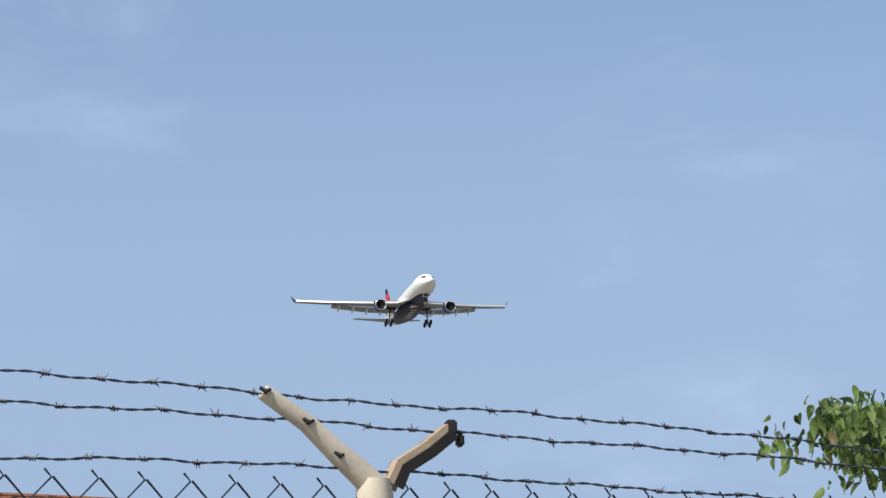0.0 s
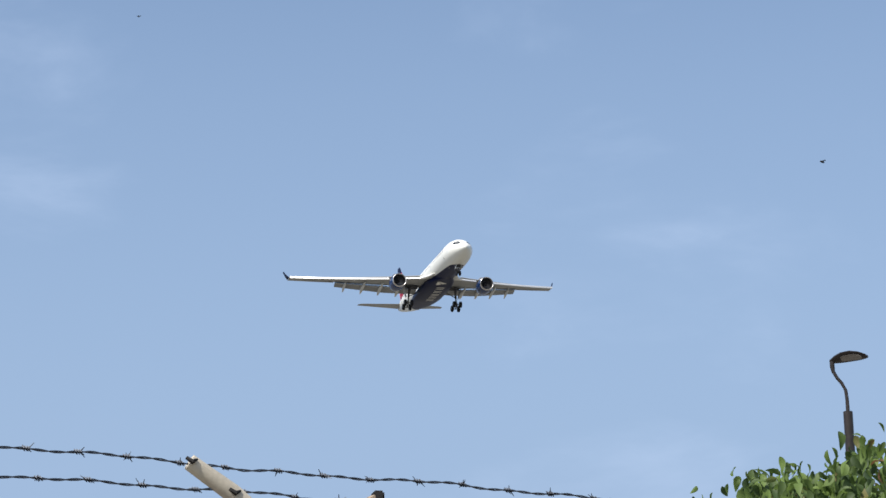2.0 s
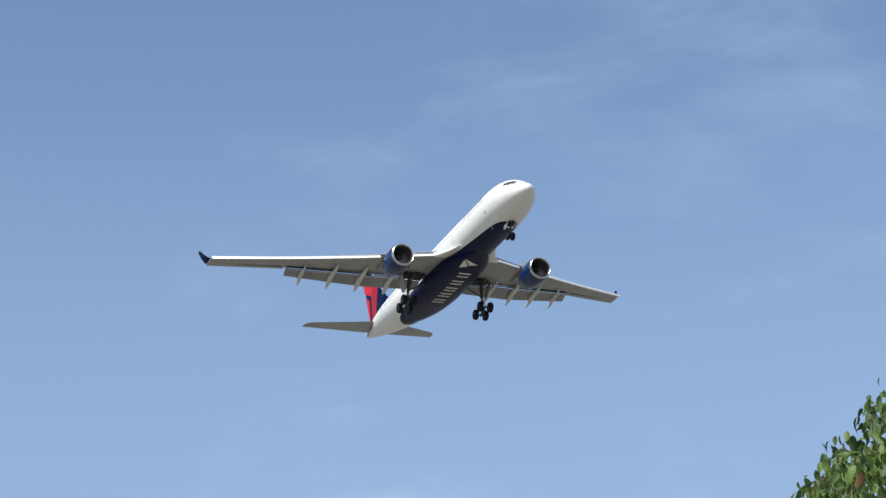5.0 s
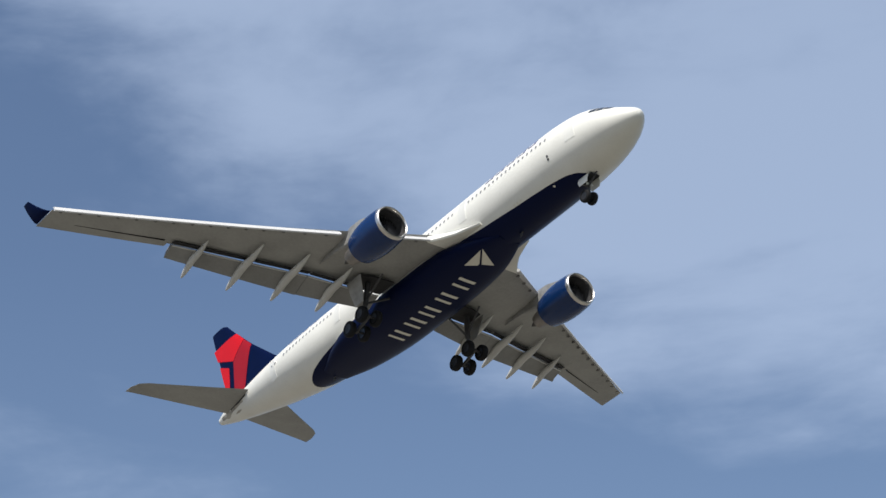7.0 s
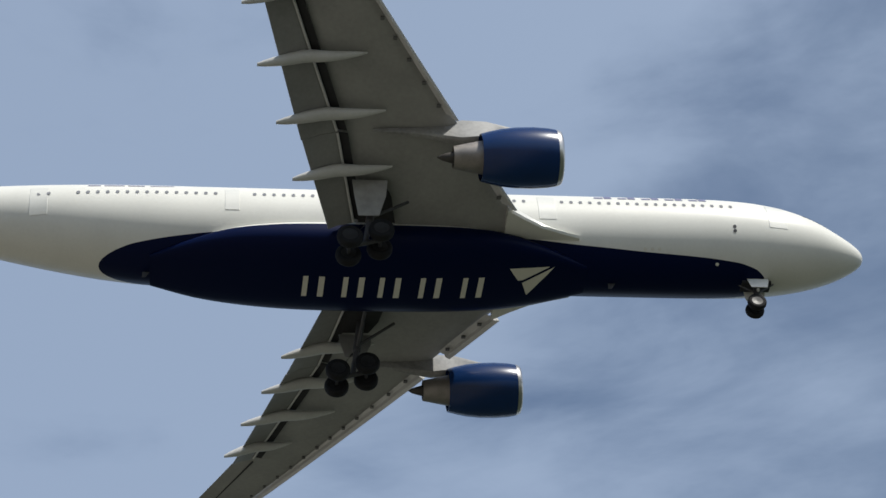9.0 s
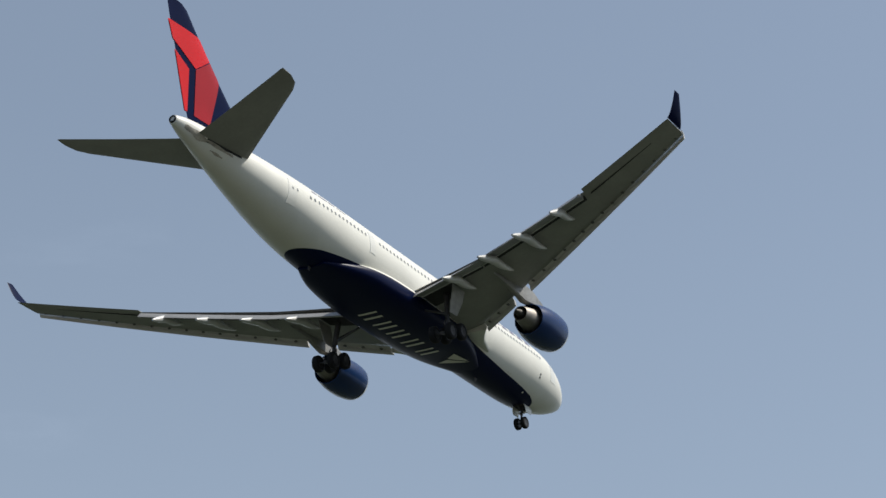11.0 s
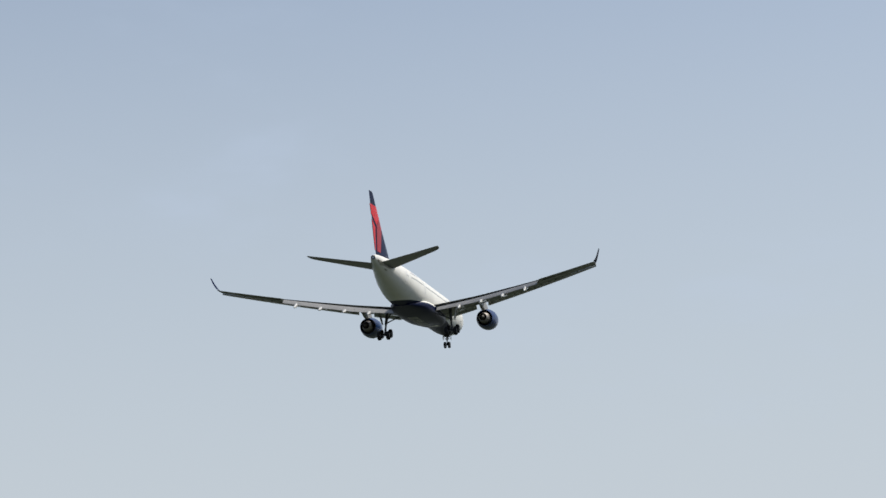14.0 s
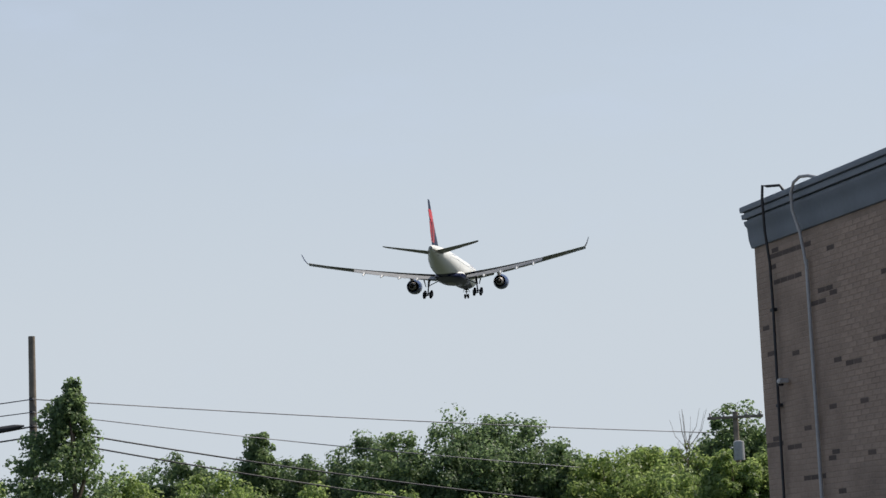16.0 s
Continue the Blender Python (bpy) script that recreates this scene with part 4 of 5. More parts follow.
        box(bm, (-0.006, -0.012, -0.012), (0.006, 0.012, 0.008), 0.003, Matrix.Translation(e - FU * 0.016 * (1 if (fence_at(-170, 0) - fence_at(-171, 0)).dot(FU) < 0 else -1) - Vector((0, 0, 0.01))))
        part("channel_shade", bm, M_ARMDARK, arm, "near-black plate coloured as shade inside the channel, with dark end blocks")
    for ob in set(scene.collection.objects) - kids_before:
        if ob.parent == fence:
            ob.matrix_local = Matrix.Translation(-holder)
    return fence


make_fence()


# ---- leaves and trees ----
def leaf_mesh(name, centres, size, rng, material, parent, label="", droop=0.0, ratio=0.5, fold=0.25, fine=False, normals=None):
    """Many folded, pointed leaves, one island each."""
    n = len(centres)
    c = np.array([tuple(p) for p in centres])
    d = rng.normal(size=(n, 3))
    d[:, 2] -= droop
    d /= np.linalg.norm(d, axis=1, keepdims=True)
    r = rng.normal(size=(n, 3)) * (0.55 if fine else 1.0)
    r[:, 2] += 1.0 if fine else 0.0
    if normals is not None:
        r = normals + rng.normal(size=(n, 3)) * 0.33
    s = np.cross(d, r)
    s /= np.linalg.norm(s, axis=1, keepdims=True)
    if normals is not None:
        d = np.cross(r, s)
        d /= np.linalg.norm(d, axis=1, keepdims=True)
    up = np.cross(s, d)
    L = (size * rng.uniform(0.65, 1.3, n))[:, None]
    W = L * ratio * 0.5
    if fine:
        q = lambda a, w, dn: c + d * L * a + s * W * w + up * (W * fold * abs(w) - L * dn)
        rows = ((0.14, 0.62, 0.0), (0.38, 1.0, 0.05), (0.65, 0.84, 0.17), (0.86, 0.44, 0.33))
        v = np.stack([q(0, 0, 0)] + [q(a, w * g, n_ + (0.015 if g else 0)) for a, w, n_ in rows for g in (-1, 0, 1)] + [q(1.0, 0, 0.46)], 1).reshape(-1, 3)
        tri = [(0, 2, 1), (0, 3, 2)] + [(b + g, b + g + 1, b + g + 4, b + g + 3) for b in (1, 4, 7) for g in (0, 1)] + [(10, 11, 13), (11, 12, 13)]
        k = (np.arange(n) * 14).tolist()
        f = [tuple(b + j for j in t) for b in k for t in tri]
        ob = mesh_ob(name, v.tolist(), f, material, parent, label, 180)
        ob["kind"] = "stuff"
        return ob
    v = np.stack([c, c + d * L * 0.45 + s * W + up * W * fold, c + d * L - up * L * 0.18, c + d * L * 0.45 - s * W - up * W * fold], 1).reshape(-1, 3)
    f = np.arange(n * 4).reshape(-1, 4)
    me = bpy.data.meshes.new(name)
    me.from_pydata(v.tolist(), [], f.tolist())
    me.materials.append(material)
    me.update()
    ob = new(name, me)
    ob.parent = parent
    ob["kind"] = "stuff"
    if label:
        ob["label"] = label
    return ob


M_BARK = mat("bark", (0.12, 0.09, 0.065), 0.9, 0, 0.4, 6, bump=0.6, bump_scale=40)
M_LEAF_NEAR = island_leaf("near_leaf", (0.025, 0.052, 0.014), (0.17, 0.25, 0.055), 0.42, 0.6, (0.16, 0.085, 0.035))
M_LEAF_DARK = island_leaf("wood_leaf_dark", (0.095, 0.15, 0.075), (0.22, 0.30, 0.13), 0.68, 0.42)
M_LEAF_LIGHT = island_leaf("wood_leaf_light", (0.16, 0.24, 0.065), (0.36, 0.44, 0.15), 0.68, 0.42)
M_LEAF_MID = island_leaf("wood_leaf_mid", (0.105, 0.165, 0.075), (0.25, 0.335, 0.14), 0.68, 0.42)


def make_near_tree():
    rng = np.random.default_rng(3)
    base = at(-146, 0, 5.6)
    tree = new("street_tree")
    tree.location = (base.x, base.y, 0)
    tagged(tree, "leafy green tree with drooping leaves behind the fence", "tree")
    off = Vector((base.x, base.y, 0))
    tops = [(-162.84, 7.6), (-162.6, 8.0), (-162.25, 8.3), (-161.7, 8.45), (-161.4, 7.9), (-161.28, 7.3), (-161.18, 7.3), (-161.1, 8.2), (-161.0, 8.6), (-160.45, 8.67), (-160.24, 8.9), (-159.9, 8.75), (-159.15, 8.9), (-158.9, 9.05), (-158.3, 9.3), (-157.4, 9.5), (-156.5, 9.85), (-155.2, 9.7), (-154.0, 9.8), (-153.2, 10.6), (-152.9, 12.0), (-152.6, 13.3), (-152, 14.2), (-150, 16.4), (-146, 18.4), (-141, 17.5), (-137, 14), (-133, 8)]
    bots = [(-162.8, 7.4), (-162.0, 7.2), (-161.3, 7.2), (-160.5, 7.0), (-159.5, 6.6), (-158, 5.8), (-155, 5.0), (-146, 4.2), (-133, 6.5)]
    ta, tb, ba_, bb = [q[0] for q in tops], [q[1] for q in tops], [q[0] for q in bots], [q[1] for q in bots]
    twigs, centres = [], []
    while len(twigs) < 2100:
        az_ = rng.uniform(-162.22, -133.5)
        hi, lo = np.interp(az_, ta, tb) - 0.3 * abs(math.sin(az_ * 4.1) * math.sin(az_ * 7.3)), np.interp(az_, ba_, bb)
        if rng.uniform(0, 14) > hi - lo + 3.5 or -162.08 < az_ < -160.95 or (az_ < -155 and rng.uniform() < 0.3):
            continue
        e = lo + (hi - 0.24 - lo) * rng.uniform(0, 1) ** 0.75
        d = rng.uniform(4.5, 5.3) if az_ < -157 else rng.uniform(4.6, 6.4)
        twigs.append(at(az_, e, d))
    for p in twigs:
        for k in range(16):
            centres.append(p + Vector(rng.normal(size=3) * (0.026, 0.03, 0.022)) - off)
    leaf_mesh("crown", centres, 0.03, rng, M_LEAF_NEAR, tree, "fresh green drooping leaves", droop=1.5, ratio=0.5, fold=0.5, fine=True)
    # leaf sprays at the crown's upper edge
    spray = []
    for az_, e in ((-153.1, 14.0), (-152.9, 14.1), (-153.2, 13.6), (-153.05, 12.5), (-152.9, 12.2), (-152.7, 13.6), (-152.7, 12.9), (-152.8, 12.0)):
        for k in range(4):
            spray.append(at(az_ + 0.28 + rng.normal() * 0.14, e - 0.4 + rng.normal() * 0.1, 5.2 + rng.normal() * 0.04) - off)
    leaf_mesh("leaf_spray", spray, 0.052, rng, M_LEAF_NEAR, tree, "long pointed leaves", droop=0.6, ratio=0.34, fold=0.4, fine=True)
    bm = bmesh.new()
    z = lambda h, dx=0, dy=0: Vector((dx, dy, h))
    tube(bm, [z(0), z(0.6, 0.02), z(1.3, -0.03, 0.02), z(1.9, 0.0, 0.05), z(2.6, 0.03)], [0.11, 0.09, 0.075, 0.06, 0.03], 12)
    part("trunk", bm, M_BARK, tree, "rough brown trunk")
    for k in range(22):
        p = twigs[int(rng.integers(0, len(twigs)))] - off
        bm = bmesh.new()
        s = z(min(2.2, max(0.9, p.z - 0.7)), 0, 0.02)
        tube(bm, [s, s.lerp(p, 0.5) + Vector((0, 0, 0.08)), p], [0.03, 0.016, 0.005], 7)
        part("limb", bm, M_BARK, tree)


make_near_tree()


def crown_points(rng, shape, clumps, per, spread):
    """Leaf places gathered in clumps through a crown; shape: list of ellipsoids (centre, radii)."""
    pts = []
    for k in range(clumps):
        c, r = shape[int(rng.integers(0, len(shape)))]
        v = rng.normal(size=3)
        v /= np.linalg.norm(v)
        q = np.array(c) + v * np.array(r) * 0.93 * rng.uniform(0.4, 1.0) ** 0.5
        sp = spread * rng.uniform(0.55, 1.35)
        b = rng.normal(size=(int(per * rng.uniform(0.6, 1.4)), 3))
        b *= (rng.uniform(0, 1, len(b)) ** 0.25 / np.linalg.norm(b, axis=1))[:, None]
        pts.append(np.hstack([q + b * (sp * 1.9, sp * 1.9, sp * 1.5), b + (0, 0, 0.3)]))
    return np.concatenate(pts)


def make_tree(name, az_, el_, d, radius, material, seed, label, slim=1.0, size=0.2, clumps=150, per=130, group="", lean=0.0):
    rng = np.random.default_rng(seed)
    top = at(az_, el_ + 0.12, d)
    h = top.z
    tree = new(name)
    tree.location = (top.x, top.y, 0)
    tagged(tree, label, "tree", group)
    shape = [((0, 0, h * 0.62), (radius * 0.8, radius * 0.8, h * 0.36)), ((0, 0, h * 0.38), (radius, radius, h * 0.26))]
    shape = shape * 3
    for k in range(4):
        a = rng.uniform(0, 6.28)
        shape.append(((radius * 0.45 * math.cos(a), radius * 0.45 * math.sin(a), h * rng.uniform(0.45, 0.66)), (radius * 0.5, radius * 0.5, h * 0.16)))
    if slim < 0:
        shape = [((0, 0, h * 0.3), (radius, radius, h * 0.2)), ((0, 0, h * 0.3), (radius, radius, h * 0.2)), ((0.1, 0, h * 0.52), (radius * 0.66, radius * 0.66, h * 0.17)), ((-0.05, 0, h * 0.72), (radius * 0.36, radius * 0.36, h * 0.14)), ((0, 0, h * 0.87), (radius * 0.12, radius * 0.12, h * 0.1))]
    pts = crown_points(rng, shape, clumps, per, radius * 0.05 + 0.1)
    if slim < 1:
        pts = []
        for k in range(clumps):
            s = h * 0.8 * rng.uniform(0, 1) ** 1.25
            a = rng.uniform(0, 6.28)
            r = min(radius, 0.14 + 0.54 * s) * rng.uniform(0.3, 1.2) * (0.86 + 0.3 * math.sin(2.6 * s + 2 * a) * math.sin(1.1 * s + a + seed))
            q = np.array((r * math.cos(a) - lean * s, r * math.sin(a), (h - s - 0.15) * rng.uniform(0.93, 1.0)))
            b = rng.normal(size=(per, 3))
            b *= (rng.uniform(0, 1, per) ** 0.3 / np.linalg.norm(b, axis=1))[:, None]
            pts.append(np.hstack([q + b * (0.12 + 0.14 * r, 0.12 + 0.14 * r, 0.15 + 0.08 * r), b + (0, 0, 0.3)]))
        pts = np.concatenate(pts)
    pts = pts[(pts[:, 2] > 0.4) & (pts[:, 2] < h * 1.0)]
    leaf_mesh("crown", pts[:, :3], size, rng, material, tree, "dense green foliage", droop=0.2, ratio=0.75, normals=pts[:, 3:])
    bm = bmesh.new()
    tube(bm, [(0, 0, 0), (0.05, 0.03, h * 0.3), (-0.04, 0.05, h * 0.6), (0, 0, h * 0.86)], [0.035 * h * 0.6, 0.025 * h * 0.6, 0.014 * h * 0.6, 0.02], 9)
    part("trunk", bm, M_BARK, tree, "grey-brown trunk")
    for k in range(7):
        q = Vector(pts[int(rng.integers(0, len(pts)))][:3])
        s = Vector((0, 0, min(h * 0.7, max(h * 0.2, q.z - h * 0.18))))
        bm = bmesh.new()
        tube(bm, [s, s.lerp(q, 0.55) + Vector((0, 0, 0.2)), q], [0.09, 0.05, 0.015], 6)
        part("limb", bm, M_BARK, tree)
    return tree


W = "trees of the wood edge"
make_tree("young_tree", -20.2, 5.22, 70, 1.75, M_LEAF_MID, 11, "narrow leafy tree beside the utility pole", slim=0.5, size=0.12, clumps=560, per=42, lean=0.2)
for k, (az_, el_, d, r, mt, lab) in enumerate((
        (-22.6, 3.05, 112, 3.2, M_LEAF_LIGHT, "light green broadleaf tree"), (-19.1, 2.95, 114, 2.6, M_LEAF_LIGHT, "light green broadleaf tree"),
        (-17.6, 3.45, 118, 2.4, M_LEAF_DARK, "dark green broadleaf tree"), (-16.9, 2.9, 110, 3.0, M_LEAF_LIGHT, "light green broadleaf tree"),
        (-15.8, 4.02, 116, 1.35, M_LEAF_MID, "slim green broadleaf tree"), (-14.8, 3.4, 118, 2.5, M_LEAF_DARK, "dark green broadleaf tree"),
        (-13.2, 3.7, 116, 2.9, M_LEAF_DARK, "dark green broadleaf tree"), (-12.4, 3.7, 112, 3.3, M_LEAF_MID, "mid-green broadleaf tree at the wood edge"),
        (-11.05, 4.2, 112, 4.2, M_LEAF_DARK, "tall dark green broadleaf tree"), (-9.7, 4.1, 114, 3.9, M_LEAF_DARK, "tall dark green broadleaf tree"),
        (-8.6, 3.45, 112, 2.6, M_LEAF_MID, "mid-green broadleaf tree at the wood edge"), (-7.4, 2.98, 110, 2.8, M_LEAF_LIGHT, "light green broadleaf tree"),
        (-6.5, 3.35, 112, 2.2, M_LEAF_LIGHT, "light green broadleaf tree"), (-5.5, 3.05, 110, 2.6, M_LEAF_LIGHT, "light green broadleaf tree"),
        (-4.15, 4.12, 112, 2.6, M_LEAF_MID, "mid-green broadleaf tree behind a utility pole"), (-2.8, 3.6, 116, 3.4, M_LEAF_MID, "mid-green broadleaf tree at the wood edge"),
        (-21.2, 2.7, 124, 3.4, M_LEAF_DARK, "dark green broadleaf tree"), (-18.3, 3.05, 125, 3.4, M_LEAF_MID, "mid-green broadleaf tree at the wood edge"), (-16.2, 3.2, 126, 3.6, M_LEAF_DARK, "dark green broadleaf tree"), (-14.1, 3.3, 124, 3.4, M_LEAF_DARK, "dark green broadleaf tree"), (-10.4, 3.6, 124, 3.6, M_LEAF_DARK, "dark green broadleaf tree"), (-8.0, 2.95, 125, 3.4, M_LEAF_MID, "mid-green broadleaf tree at the wood edge"), (-5.9, 2.85, 125, 3.4, M_LEAF_DARK, "dark green broadleaf tree"),
        (-24.6, 3.4, 116, 3.5, M_LEAF_DARK, "dark green broadleaf tree"), (-4.3, 2.95, 101, 1.9, M_LEAF_LIGHT, "light green broadleaf tree"), (-3.2, 2.9, 102, 1.9, M_LEAF_LIGHT, "light green broadleaf tree"))):
    make_tree("broadleaf_tree", az_, el_, d, r, mt, 20 + k, lab, size=0.17, clumps=420, per=60 if d > 120 else 88, group=W)


def make_thicket():
    """The lower growth in front of the wood: rounded mounds of leaves."""
    rng = np.random.default_rng(77)
    pts = []
    for k in range(86):
        az_, d = rng.uniform(-27, -1), rng.uniform(101, 108)
        top = at(az_, rng.uniform(1.3, 2.75) + (0.35 if az_ > -8 else 0), d)
        r = rng.uniform(1.2, 2.6)
        shape = [((top.x, top.y, top.z * 0.62), (r, r, top.z * 0.36)), ((top.x, top.y, top.z * 0.3), (r * 1.25, r * 1.25, top.z * 0.25))]
        pts.append(crown_points(rng, shape, 34, 90, 0.3))
    pts = np.concatenate(pts)
    pts = pts[pts[:, 2] > 0.1]
    ob = leaf_mesh("thicket", pts[:, :3], 0.18, rng, M_LEAF_LIGHT, None, droop=0.2, ratio=0.75, normals=pts[:, 3:])
    tagged(ob, "light green undergrowth before the wood", "undergrowth", kind="stuff")


make_thicket()


def make_bare_tree():
    rng = np.random.default_rng(9)
    b = at(-5.35, 0, 107)
    tree = new("bare_tree")
    tree.location = (b.x, b.y, 0)
    tagged(tree, "thin leafless grey sapling at the wood edge", "tree")
    bm = bmesh.new()
    tube(bm, [(0, 0, 0), (0.1, 0, 4.0), (-0.15, 0, 8.9)], [0.045, 0.032, 0.01], 6)
    part("trunk", bm, M_BARK, tree)
    for k in range(26):
        z0 = rng.uniform(4.4, 7.8)
        a = rng.uniform(0, 6.28)
        l = rng.uniform(0.5, 1.4)
        bm = bmesh.new()
        tube(bm, [(0, 0, z0), (l * 0.5 * math.cos(a), l * 0.5 * math.sin(a), z0 + l * 0.6), (l * 0.7 * math.cos(a), l * 0.7 * math.sin(a), z0 + l * 1.3)], [0.014, 0.01, 0.006], 5)
        part("twig", bm, M_BARK, tree)


make_bare_tree()

# ---- street lamp ----
M_LAMP = mat("bronze_lamp_paint", (0.035, 0.028, 0.025), 0.38, 0.35, 0.25, 8)
M_LENS = mat("lamp_lens", (0.19, 0.17, 0.15), 0.2, 0, 0.15, 12)


def make_lamp():
    D = 42.0
    foot = at(-158.54, 0, D)
    lamp = new("street_lamp")
    lamp.location = (foot.x, foot.y, 0)
    o = Vector((foot.x, foot.y, 0))
    tagged(lamp, "dark bronze street lamp with a curved arm and flat head", "street lamp")
    bm = bmesh.new()
    top = at(-158.54, 9.92, D) - o
    tube(bm, [(0, 0, 0), (0, 0, 0.25), (0, 0, 0.26), top], [0.17, 0.16, 0.095, 0.085], 16)
    part("pole", bm, M_LAMP, lamp)
    bm = bmesh.new()
    pts = [at(a - 0.04, e - 0.04, D) - o for a, e in ((-158.5, 9.9), (-158.5, 10.25), (-158.52, 10.47), (-158.6, 10.64), (-158.71, 10.78), (-158.79, 10.93), (-158.81, 11.05), (-158.81, 11.22))]
    tube(bm, pts, [0.037, 0.033, 0.031, 0.03, 0.03, 0.033, 0.044, 0.046], 12)
    part("arm", bm, M_LAMP, lamp, "curved bronze arm")
    a, b = at(-158.9, 11.13, D) - o, at(-157.97, 11.22, D - 0.2) - o
    ax = (b - a).normalized()
    w = Vector((ax.y, -ax.x, 0)).normalized()
    if (w.dot(Vector((-o.x, -o.y, 0)))) < 0:
        w = -w
    tilt = (w * 0.86 + Vector((0, 0, 0.5))).normalized()
    up = ax.cross(tilt)
    if up.z < 0:
        up = -up
    Ln = (b - a).length
    turns = [2 * math.pi * k / 16 for k in range(16)]
    head_at = lambda f: a + ax * Ln * f + Vector((0, 0, 0.05 * math.sin(math.pi * f)))
    bm = bmesh.new()
    loft(bm, [[head_at(f) + tilt * hw * math.cos(q) + up * th * (1.0 if math.sin(q) > 0 else 0.35) * math.sin(q) for q in turns]
              for f, hw, th in ((0, 0.03, 0.04), (0.06, 0.06, 0.055), (0.16, 0.1, 0.062), (0.32, 0.135, 0.064), (0.55, 0.145, 0.058), (0.78, 0.115, 0.042), (0.92, 0.07, 0.026), (1.0, 0.025, 0.01))])
    head = part("lamp_head", bm, M_LAMP, lamp, "flat leaf-shaped lamp head")
    bm = bmesh.new()
    loft(bm, [[head_at(f) + tilt * hw * c - up * (0.022 + 0.01 * k) for c, k in ((-0.9, 0), (-0.9, 0.7), (0, 1.0), (0.9, 0.7), (0.9, 0))]
              for f, hw in ((0.3, 0.06), (0.38, 0.085), (0.6, 0.092), (0.78, 0.07), (0.84, 0.042))])
    part("lens", bm, M_LENS, head, "pale glass lens")


make_lamp()

# ---- brick building ----
BC = at(-3.44, 0, 30.0)
BC.z = 0
BU = Vector((0.46, -0.888, 0)).normalized()
BN = Vector((-BU.y * -1, -BU.x, 0)).normalized()
if BN.dot(Vector((0, 0, 0)) - BC) < 0:
    BN = -BN
WALL_TOP, CORNICE_TOP, B_LEN, B_DEEP = 5.68, 6.2, 13.0, 11.0

M_MORTAR = mat("grey_mortar", (0.272, 0.204, 0.156), 0.95, 0, 0.25, 2.5, bump=0.5, bump_scale=60)
M_BRICK = random_tint(mat("brown_brick", (0.302, 0.222, 0.169), 0.9, 0, 0.28, 2.2, bump=0.5, bump_scale=90), 0.1)
M_BRICK_FAR = mat("brown_brick_joined", (0.294, 0.217, 0.165), 0.9, 0, 0.28, 2.2, bump=0.5, bump_scale=90)
M_BRICK_DARK = random_tint(mat("dark_brick", (0.105, 0.076, 0.062), 0.9, 0, 0.25, 3, bump=0.5, bump_scale=90), 0.25)
M_CORNICE = mat("blue_grey_metal_trim", (0.11, 0.132, 0.16), 0.5, 0.1, 0.15, 1.4, bump=0.1, bump_scale=6)
M_PIPE = mat("black_iron_pipe", (0.03, 0.03, 0.032), 0.6, 0.2, 0.3, 5)
M_CONDUIT = mat("grey_conduit", (0.36, 0.35, 0.34), 0.5, 0.2, 0.2, 5)
M_ROOF = mat("roof_felt", (0.08, 0.08, 0.085), 0.9, 0, 0.3, 1.0, bump=0.3)


def bp(u, z, out=0.0):
    return BU * u + BN * out + Vector((0, 0, z))


def prism(bm, section, u0, u1):
    """section: (out, z) pairs, run from u0 to u1 along the wall."""
    return loft(bm, [[bp(u, z, o) for o, z in section] for u in (u0, u1)])


